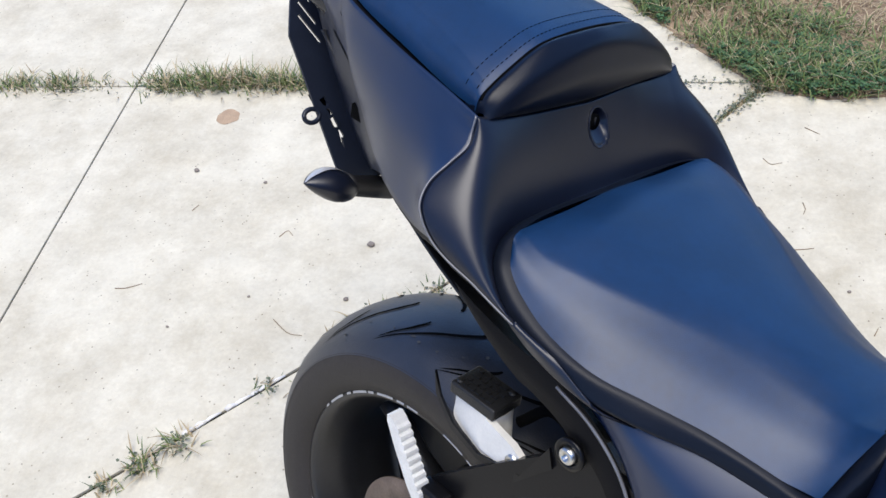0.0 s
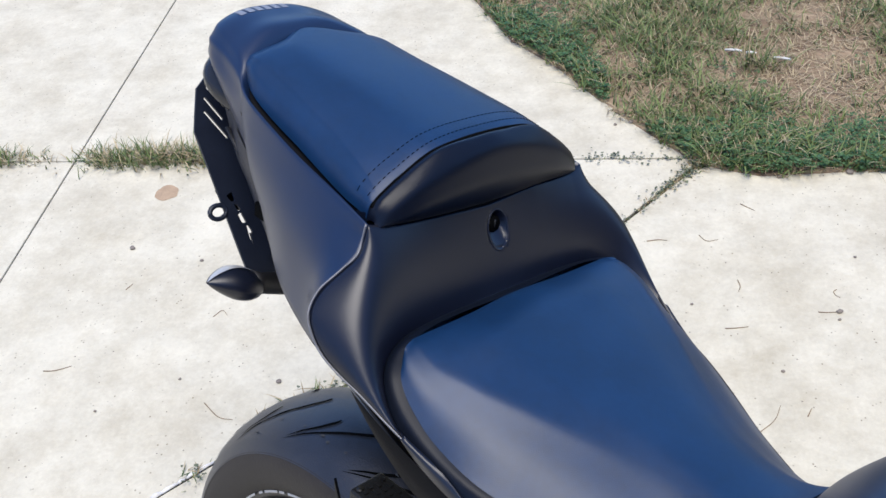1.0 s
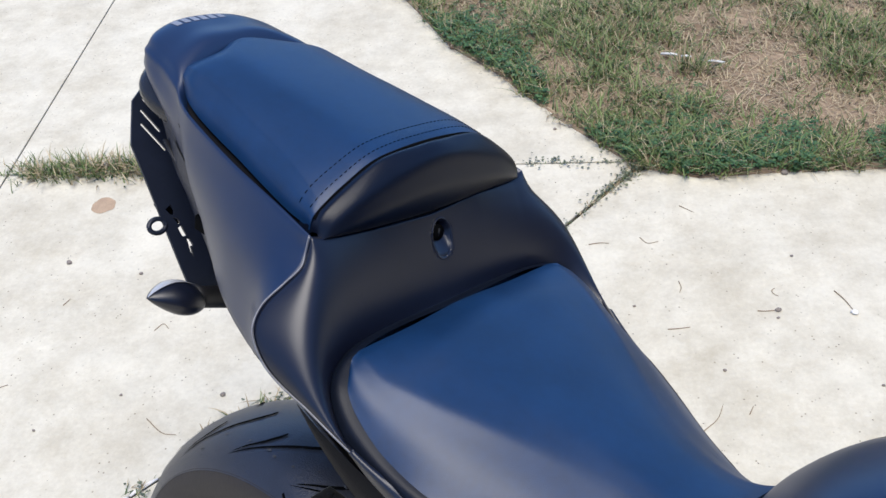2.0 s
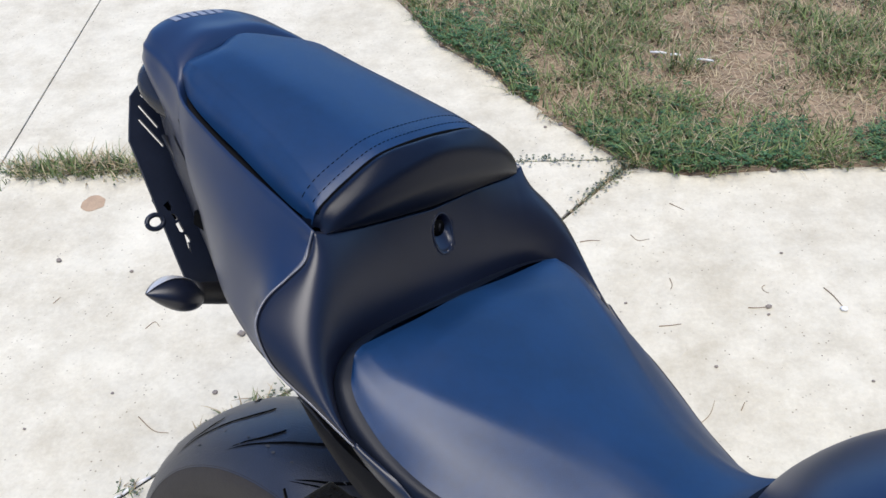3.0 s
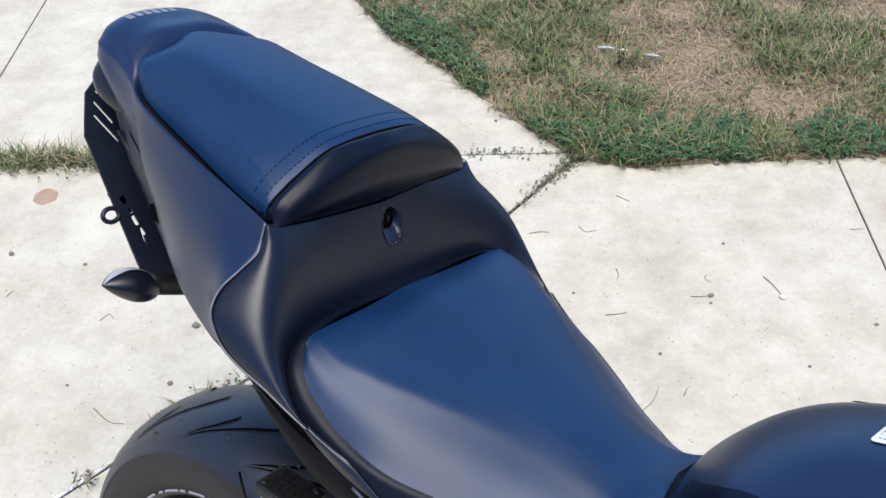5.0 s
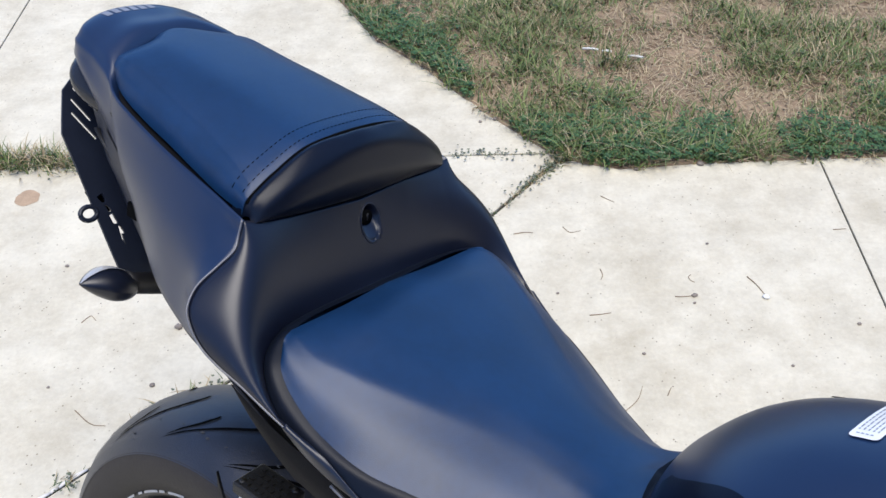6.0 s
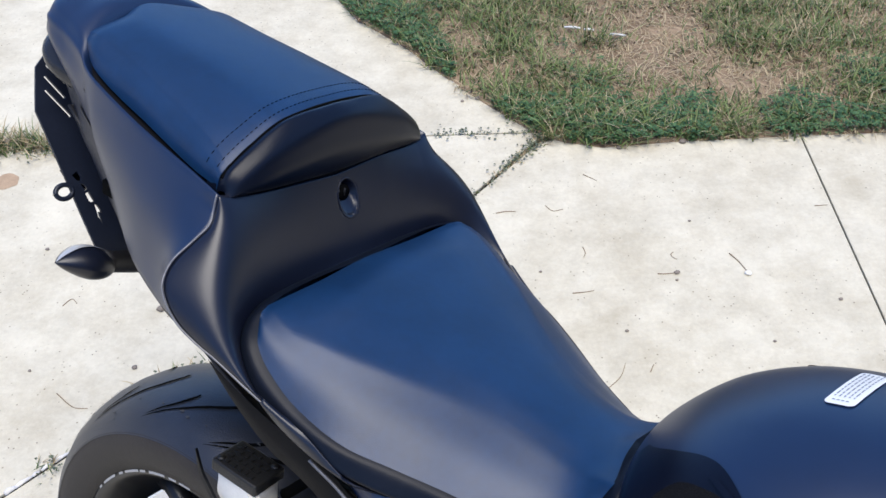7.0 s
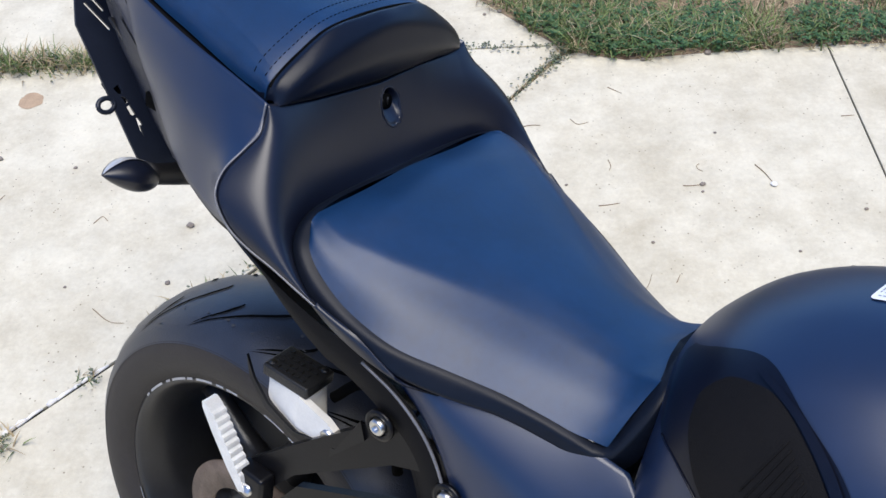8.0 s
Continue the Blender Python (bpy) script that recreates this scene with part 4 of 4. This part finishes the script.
# rear brake fluid reservoir on the right
res = part("brake_reservoir", grid_bm(surface([
    [(0.092, -0.156, 0.684), (0.090, -0.124, 0.684), (0.141, -0.121, 0.684), (0.143, -0.158, 0.684), (0.092, -0.156, 0.684)],
    [(0.093, -0.156, 0.672), (0.091, -0.124, 0.672), (0.141, -0.121, 0.672), (0.143, -0.158, 0.672), (0.093, -0.156, 0.672)],
    [(0.094, -0.156, 0.652), (0.092, -0.126, 0.652), (0.146, -0.123, 0.650), (0.148, -0.159, 0.650), (0.094, -0.156, 0.652)],
    [(0.108, -0.154, 0.640), (0.108, -0.130, 0.640), (0.152, -0.128, 0.636), (0.152, -0.158, 0.636), (0.108, -0.154, 0.640)]], 12, 33)), WHITE, bike, "translucent white brake fluid reservoir")
part("reservoir_tab", panel_bm([(0.140, 0.684), (0.158, 0.680), (0.178, 0.676), (0.192, 0.668), (0.194, 0.654), (0.184, 0.646), (0.160, 0.644), (0.138, 0.645)], [], lambda u, v, w: (u, -0.162 + w, v), 0.008), WHITE, res, smooth=False)
capm = Matrix.Translation((0.117, -0.140, 0.690)) @ Matrix.Rotation(radians(2), 4, "Z")
cap = part("reservoir_cap", box_bm(0, 0, 0, 0.060, 0.043, 0.014, 0.003, capm), CAP, bike, "black cap with raised lettering")
for r in range(4):
    u = -0.022
    while u < 0.020:
        w = random.uniform(0.003, 0.009)
        if abs(u + w / 2) < 0.024:
            part("raised_mark", box_bm(u + w / 2, -0.0135 + r * 0.009, 0.0074, w, 0.0045, 0.0022, 0, capm), CAP, cap, smooth=False)
        u += w + 0.0025
for u, v in ((-0.023, -0.014), (0.023, 0.014)):
    q = capm @ Vector((u, v, 0.007))
    part("cap_screw", tube_bm([q, q + Vector((0, 0, 0.0018))], 0.0042, 14), CAP, cap)
part("reservoir_bolt", lathe_bm([(0, 0.0), (-0.004, 0.0), (-0.0055, 0.003), (-0.0055, 0.007), (0, 0.0075)], 20, (0.181, -0.159, 0.660)), STEEL, res, "silver bolt")
part("reservoir_bracket", panel_bm([(0.068, 0.698), (0.074, 0.672), (0.100, 0.645), (0.140, 0.634), (0.190, 0.640), (0.230, 0.690), (0.222, 0.71), (0.196, 0.655), (0.140, 0.640), (0.102, 0.652), (0.080, 0.674)], [], lambda u, v, w: (u, -0.166 + w, v), 0.003), FRAME, bike, "black reservoir bracket", smooth=False)
part("reservoir_hose", tube_bm(spline([(0.150, -0.120, 0.665), (0.175, -0.105, 0.690), (0.205, -0.095, 0.665), (0.225, -0.09, 0.59)], 16), 0.006, 10), INKBLACK, bike)

# swing arm and rear shock area
part("swing_arm", tube_bm(spline([(0.0, -0.115, 0.318), (0.12, -0.112, 0.36), (0.26, -0.105, 0.42), (0.42, -0.09, 0.44)], 16), [0.022 + 0.002 * i for i in range(16)], 14), GREASE, bike, "dark swing arm")
part("swing_arm", tube_bm(spline([(0.0, 0.115, 0.318), (0.12, 0.112, 0.36), (0.26, 0.105, 0.42), (0.42, 0.09, 0.44)], 16), [0.022 + 0.002 * i for i in range(16)], 14), GREASE, bike, "dark swing arm")
part("swing_arm_brace", box_bm(0.36, 0, 0.45, 0.10, 0.20, 0.09, 0.02), GREASE, bike)
part("wheel_axle", tube_bm([(0, -0.13, 0.318), (0, 0.13, 0.318)], 0.012, 16), STEEL, bike)
part("shock_absorber", tube_bm([(0.34, 0.0, 0.50), (0.33, 0.0, 0.72)], 0.032, 16), GREASE, bike)
part("engine_case", box_bm(0.62, 0, 0.50, 0.34, 0.30, 0.34, 0.05), GREASE, bike, "dark engine casing")
part("frame_spar", tube_bm(spline([(0.40, -0.11, 0.46), (0.43, -0.12, 0.62), (0.55, -0.125, 0.74), (0.86, -0.09, 0.80)], 14), 0.035, 12), FRAME, bike)
part("frame_spar", tube_bm(spline([(0.40, 0.11, 0.46), (0.43, 0.12, 0.62), (0.55, 0.125, 0.74), (0.86, 0.09, 0.80)], 14), 0.035, 12), FRAME, bike)

# ---- lawn ----
def edge_y(x):
    """Where the lawn begins, by its edge along the slabs."""
    return float(np.interp(x, [-1.0, -0.62, -0.41, -0.272, -0.135, 0.005, 0.10, 0.20, 0.26, 0.36, 0.54, 0.85, 2.5, 5], [4.1, 3.3, 2.955, 2.69, 2.54, 2.338, 2.225, 2.11, 2.075, 2.045, 2.06, 2.068, 2.09, 2.10]))


def soil_z(x, y):
    v = Vector((x, y, 0))
    return 0.006 + 0.016 * noise.noise(v * 2.1) + 0.008 * noise.noise(v * 7) + 0.004 * noise.noise(v * 23)


bm = bmesh.new()
xs = np.linspace(-1.6, 5, 220)
rows = []
for x in xs:
    y0 = edge_y(max(-1.0, x)) - 0.012
    y1 = 9.0
    rows.append([(x, y0 + (y1 - y0) * (j / 150) ** 2, -0.02 if j == 0 else soil_z(x, y0 + (y1 - y0) * (j / 150) ** 2) * min(1, j / 4)) for j in range(151)])
lawn_soil = tagged(part("lawn_soil", grid_bm(rows, bm), SOIL), "uneven dry brown soil with bare patches", "soil", kind="structure")


def cover(x, y):
    """How thickly the grass grows: 0 on bare soil, 1 in full growth."""
    v = Vector((x, y, 3.7))
    n = 0.53 + 0.75 * noise.noise(v * 3.1) + 0.75 * noise.noise(v * 8.0) + 0.3 * noise.noise(v * 21)
    bare = max(0, min(1, (x - 0.45) / 0.8)) * max(0, min(1, (y - 2.35) / 0.3))
    near = max(0, 1 - (y - edge_y(x)) / 0.28) if y > edge_y(x) else 0
    return max(0.04, min(1, n - 0.36 * bare + 0.5 * near))


def blade(verts, faces, x, y, z, h, w, lean, a, curl=0.6):
    """One bent grass blade, three cells long."""
    d = (math.cos(a), math.sin(a))
    n = (-d[1] * w / 2, d[0] * w / 2)
    k = len(verts)
    for i, u in enumerate((0, 0.4, 0.75, 1.0)):
        off = lean * h * (u * (1 - curl) + curl * u * u)
        zz = z + h * u * (1 - 0.35 * lean * u)
        s = (1, 0.9, 0.6, 0.08)[i]
        verts.append((x + d[0] * off + n[0] * s, y + d[1] * off + n[1] * s, zz))
        verts.append((x + d[0] * off - n[0] * s, y + d[1] * off - n[1] * s, zz))
    for i in range(3):
        faces.append((k + 2 * i, k + 2 * i + 1, k + 2 * i + 3, k + 2 * i + 2))


def stuff_mesh(name, verts, faces, material, label, category, kind="stuff", parent=None):
    me = bpy.data.meshes.new(name)
    me.from_pydata(verts, [], faces)
    me.update()
    ob = link_mesh(name, me, material, parent, smooth=False)
    return tagged(ob, label, category, kind=kind)


rnd = random.Random(7)
gv, gf, dv, df, cv, cf = [], [], [], [], [], []
tries = 0
while tries < 230000:
    tries += 1
    x = rnd.uniform(-1.1, 2.4)
    y = rnd.uniform(2.02, 4.4)
    if y > 3.4 and rnd.random() < 0.5:
        continue
    e = edge_y(x)
    if y < e - 0.020 + 0.03 * noise.noise(Vector((x * 20, y * 20, 1))):
        continue
    c = cover(x, y)
    z = soil_z(x, y) - 0.003
    dry_here = 0.5 + 0.5 * noise.noise(Vector((x * 3, y * 3, 9.0)))
    if rnd.random() < c * 0.85:
        a = rnd.uniform(0, 2 * math.pi)
        h = rnd.uniform(0.018, 0.060) * (0.6 + 0.7 * c)
        w = rnd.uniform(0.0018, 0.0048)
        if rnd.random() < 0.30 + 0.5 * max(0, dry_here - 0.5):
            blade(dv, df, x, y, z, h * 0.9, rnd.uniform(0.0016, 0.0030), rnd.uniform(0.5, 1.3), a)
        else:
            blade(gv, gf, x, y, z, h, w, rnd.uniform(0.4, 1.4), a)
    elif rnd.random() < 0.40:
        a = rnd.uniform(0, 2 * math.pi)
        blade(dv, df, x, y, z + 0.003, rnd.uniform(0.012, 0.03), rnd.uniform(0.0012, 0.0024), rnd.uniform(1.2, 2.2), a, 0.2)


def leaflet(verts, faces, x, y, z, r, a, tilt):
    k = len(verts)
    for da, rr in ((0, 0.15), (-0.75, 0.75), (-0.35, 1.05), (0, 0.95), (0.35, 1.05), (0.75, 0.75)):
        verts.append((x + rr * r * math.cos(a + da), y + rr * r * math.sin(a + da), z + tilt * rr * r * (1 if da else 0.9)))
    faces.append(tuple(range(k, k + 6)))


for i in range(9000):
    x = rnd.uniform(-0.6, 2.4)
    e = edge_y(x)
    d = abs(rnd.gauss(0, 0.17))
    y = e - 0.018 + d
    if noise.noise(Vector((x * 4.5, y * 4.5, 5.0))) < -0.18 + d * 0.9:
        continue
    z = soil_z(x, y) + rnd.uniform(0.006, 0.030)
    a = rnd.uniform(0, 2 * math.pi)
    r = rnd.uniform(0.005, 0.0095)
    for k in range(3):
        leaflet(cv, cf, x, y, z, r, a + k * 2.094, rnd.uniform(-0.2, 0.45))
# the lawn goes on, thinner and coarser, away from the drive
for i in range(45000):
    x, y = rnd.uniform(-1.4, 5.0), rnd.uniform(2.1, 9.0)
    if (x < 2.4 and y < 4.4) or y < edge_y(max(-1.0, x)) or rnd.random() > 0.25 + cover(x, y):
        continue
    tgt = (dv, df) if rnd.random() < 0.35 else (gv, gf)
    blade(*tgt, x, y, soil_z(x, y) - 0.003, rnd.uniform(0.03, 0.08), rnd.uniform(0.006, 0.012), rnd.uniform(0.4, 1.4), rnd.uniform(0, 6.28))
stuff_mesh("grass", gv, gf, GREEN, "short patchy green grass on dry soil", "grass")
stuff_mesh("dry_grass", dv, df, DRY, "straw-coloured dead grass between green tufts", "dry grass")
stuff_mesh("clover", cv, cf, CLOVER, "low dense clover along the slab edge", "clover")


# ---- weeds in the joints ----
def weed(x, y, n, spread_x, spread_y, h, label, dryness=0.25, leaves=0, base=0.0):
    v1, f1, v2, f2, v3, f3 = [], [], [], [], [], []
    for i in range(n):
        px, py = x + rnd.gauss(0, spread_x), y + rnd.gauss(0, spread_y)
        hh = h * rnd.uniform(0.35, 1.0)
        tgt = (v2, f2) if rnd.random() < dryness else (v1, f1)
        blade(*tgt, px, py, base - 0.008, hh, rnd.uniform(0.002, 0.0042), rnd.uniform(0.3, 1.3), rnd.uniform(0, 2 * math.pi))
    for i in range(leaves):
        leaflet(v3, f3, x + rnd.gauss(0, spread_x), y + rnd.gauss(0, spread_y), rnd.uniform(0.003, h * 0.6), rnd.uniform(0.004, 0.008), rnd.uniform(0, 6.28), rnd.uniform(-0.2, 0.5))
    ob = thing("weed", label, "weed", group="weeds in the joints")
    stuff_mesh("foliage", v1, f1, GREEN, "", "", parent=ob)
    if f2:
        stuff_mesh("dry_foliage", v2, f2, DRY, "", "", parent=ob)
    if f3:
        stuff_mesh("leafage", v3, f3, DUSTY, "", "", parent=ob)
    return ob


LONG = "dense tuft of green grass in the slab joint"
for x, n, h in ((-1.98, 90, 0.045), (-1.86, 120, 0.05), (-1.74, 130, 0.05), (-1.62, 140, 0.05), (-1.53, 60, 0.035), (-1.34, 130, 0.05), (-1.26, 190, 0.065), (-1.17, 200, 0.07), (-1.08, 190, 0.065), (-0.99, 190, 0.065), (-0.90, 180, 0.06), (-0.80, 150, 0.055), (-0.70, 120, 0.05)):
    weed(x, HJ + 0.004, int(n * 1.5), 0.036, 0.020, h, LONG, 0.42)
SMALL = "small wiry weed in the slab joint"
for x, y, n, h, lv in ((-0.765, 1.128, 26, 0.035, 16), (-0.90, 0.985, 60, 0.05, 20), (-0.955, 0.935, 80, 0.05, 20), (-1.01, 0.885, 60, 0.04, 10), (-1.08, 0.82, 30, 0.03, 6), (-0.655, 1.245, 34, 0.045, 10), (-0.61, 1.285, 44, 0.05, 12), (-0.565, 1.322, 40, 0.045, 14), (-0.525, 1.355, 26, 0.035, 12), (-0.475, 1.395, 30, 0.03, 14), (-0.42, 1.45, 34, 0.03, 10), (-0.52, 1.35, 16, 0.025, 6), (-0.36, 1.51, 20, 0.02, 6),
                       (0.22, 2.07, 50, 0.025, 46), (0.185, 2.035, 50, 0.022, 34), (0.15, 2.00, 36, 0.02, 20), (0.11, 1.965, 16, 0.015, 8), (0.02, HJ, 22, 0.02, 18), (0.07, HJ, 24, 0.018, 14), (-0.03, HJ, 18, 0.016, 12), (0.13, HJ, 16, 0.015, 8), (0.18, HJ, 18, 0.018, 10)):
    weed(x, y, n, 0.014, 0.012, h, SMALL, 0.45, lv)
# one taller coarse weed and white scraps in the lawn
weed(0.402, 2.500, 100, 0.034, 0.018, 0.085, "coarse pale green weed tuft in the lawn", 0.3, 0, soil_z(0.402, 2.500) + 0.004)
for x0, y0, x1, y1 in ((0.318, 2.557, 0.362, 2.549), (0.372, 2.541, 0.398, 2.535), (0.442, 2.521, 0.486, 2.509)):
    z = soil_z(x0, y0) + 0.016
    part_ob = part("paper_strip", tube_bm([(x0, y0, z), ((x0 + x1) / 2, (y0 + y1) / 2, z + 0.002), (x1, y1, z)], [0.003, 0.0036, 0.003], 6), FLUFF)
    tagged(part_ob, "thin white paper strip lying in the grass", "litter", "white scraps in the lawn")

# ---- litter on the slabs ----
def lump(name, x, y, r, material, label, category, group, flat=0.6):
    bm = bmesh.new()
    bmesh.ops.create_icosphere(bm, subdivisions=2, radius=r)
    for v in bm.verts:
        k = 1 + 0.35 * noise.noise(v.co * (1.2 / r) + Vector((x * 9, y * 9, 0)))
        v.co = Vector((v.co.x * k * 1.15, v.co.y * k, v.co.z * k * flat))
    zmin = min(v.co.z for v in bm.verts)
    for v in bm.verts:
        v.co += Vector((x, y, -zmin))
    return tagged(part(name, bm, material), label, category, group)


def twig(pts, r, label="thin dry twig lying on the concrete"):
    ob = part("twig", tube_bm(spline([(x, y, r) for x, y in pts], 10), [r * (1 - 0.05 * i) for i in range(10)], 6), TWIG)
    return tagged(ob, label, "twig", "twigs on the slabs")


for pts, r in (([(0.586, 1.640), (0.600, 1.615), (0.611, 1.585)], 0.0013), ([(0.420, 1.583), (0.435, 1.582), (0.458, 1.584)], 0.0011), ([(0.466, 1.650), (0.459, 1.643), (0.462, 1.632), (0.470, 1.626)], 0.0009),
               ([(0.270, 1.675), (0.273, 1.655), (0.268, 1.640)], 0.0010), ([(0.232, 1.532), (0.255, 1.534), (0.278, 1.538)], 0.0011), ([(0.085, 1.798), (0.11, 1.803), (0.13, 1.801)], 0.0011), ([(0.815, 1.790), (0.845, 1.792)], 0.0010),
               ([(-1.175, 1.372), (-1.15, 1.374), (-1.118, 1.388)], 0.0011), ([(-1.08, 1.62), (-1.07, 1.64)], 0.0010), ([(-0.85, 1.54), (-0.835, 1.56), (-0.82, 1.545)], 0.0009), ([(0.30, 1.93), (0.33, 1.905)], 0.001), ([(0.20, 1.82), (0.215, 1.80), (0.24, 1.805)], 0.0009), ([(-0.80, 1.30), (-0.76, 1.265), (-0.73, 1.26)], 0.0010), ([(0.36, 1.31), (0.37, 1.33)], 0.001), ([(0.27, 1.27), (0.30, 1.30), (0.315, 1.335)], 0.0008)):
    twig(pts, r)
for x, y, r, m in ((0.462, 1.584, 0.0055, PEBBLE), (0.458, 1.562, 0.003, PEBBLE), (0.785, 1.491, 0.004, PEBBLE), (-0.637, 1.520, 0.0075, PEBBLE), (-0.66, 1.36, 0.005, PEBBLE), (-1.113, 1.76, 0.006, PEBBLE), (-0.93, 1.72, 0.004, PEBBLE), (0.06, 2.26, 0.006, PEBBLE), (0.045, 2.29, 0.004, PEBBLE), (0.02, 2.25, 0.004, PEBBLE), (-0.262, 2.675, 0.013, TWIG), (0.56, 2.045, 0.008, PEBBLE), (0.40, 2.03, 0.006, PEBBLE), (0.10, 1.46, 0.003, PEBBLE), (0.33, 1.42, 0.0035, PEBBLE), (-0.42, 1.60, 0.005, PEBBLE), (-0.55, 1.75, 0.004, PEBBLE), (0.62, 1.38, 0.003, PEBBLE), (0.52, 1.75, 0.003, PEBBLE), (-1.02, 1.27, 0.003, PEBBLE), (-0.87, 1.36, 0.003, PEBBLE), (0.17, 1.13, 0.004, PEBBLE), (0.17, 1.60, 0.003, PEBBLE)):
    lump("pebble" if m is PEBBLE else "bark_chip", x, y, r, m, "small grey-brown pebble on the concrete" if m is PEBBLE else "dark bark chip at the lawn edge", "pebble" if m is PEBBLE else "bark chip", "pebbles on the slabs" if m is PEBBLE else "")
lump("seed_fluff", 0.612, 1.574, 0.007, FLUFF, "white fluffy seed head on a dry stalk", "seed head", "", 0.5)
# fine grit scattered over the slabs
gv, gf = [], []
for i in range(1500):
    x, y = rnd.uniform(-1.9, 1.3), rnd.uniform(0.5, 3.0)
    if y > edge_y(x) - 0.02 if x > -1.0 else False:
        continue
    r = rnd.choice((0.0007, 0.0009, 0.0012, 0.0018))
    k = len(gv)
    a = rnd.uniform(0, 6.28)
    gv += [(x + r * math.cos(a + q), y + r * math.sin(a + q), 0.0002) for q in (0, 1.57, 3.14, 4.71)] + [(x, y, r * 0.9)]
    gf += [(k, k + 1, k + 4), (k + 1, k + 2, k + 4), (k + 2, k + 3, k + 4), (k + 3, k, k + 4)]
stuff_mesh("grit", gv, gf, PEBBLE, "fine dark grit scattered over the concrete", "grit")


# stains lying on the slab
def blot(x, y, rx, ry, material, label):
    bm = bmesh.new()
    n = 40
    vs = []
    for k in range(n):
        a = 2 * math.pi * k / n
        q = 1 + 0.18 * noise.noise(Vector((math.cos(a) * 1.5 + x, math.sin(a) * 1.5 + y, 0)))
        vs.append(bm.verts.new((x + rx * q * math.cos(a), y + ry * q * math.sin(a), 0.0008)))
    bm.faces.new(vs)
    ob = part("stain", bm, material, smooth=False)
    return tagged(ob, label, "stain", kind="structure")


blot(-1.098, 1.972, 0.030, 0.030, STAIN, "round brown rust stain on the concrete")

# broken white caulk left in the diagonal joint
x = -0.90
while x < -0.60:
    y = 0.735 + (x + 1.2) * 0.918
    w, run = rnd.uniform(0.0028, 0.0052), rnd.uniform(0.009, 0.026)
    ob = part("caulk_scrap", tube_bm([(x, y, 0.0), (x + run * 0.4, y + run * 0.37 + rnd.uniform(-0.001, 0.001), 0.0022), (x + run, y + run * 0.918, 0.0003)], [w, w * 1.25, w * 0.7], 6), CAULK)
    tagged(ob, "broken white caulk scrap in the slab joint", "caulk", "caulk scraps in the joint")
    x += run + rnd.choice((0.0, 0.001, 0.002, 0.007)) + (0.05 if x > -0.78 else 0)
# low brown weeds filling the far end of the diagonal joint and the cross joint
for k in range(16):
    u = k / 15
    weed(-0.06 + 0.27 * u, float(np.interp(-0.06 + 0.27 * u, [-0.06, 0.037, 0.206, 0.22], [1.780, 1.866, 2.070, 2.08])), 10 + int(36 * u * u), 0.006, 0.007, 0.012 + 0.012 * u, "low brownish weed filling the slab joint", 0.6, int(2 + 6 * u))
for k in range(8):
    weed(-0.05 + 0.032 * k, HJ, 16, 0.013, 0.004, 0.012, "low brownish weed filling the slab joint", 0.6, 4)
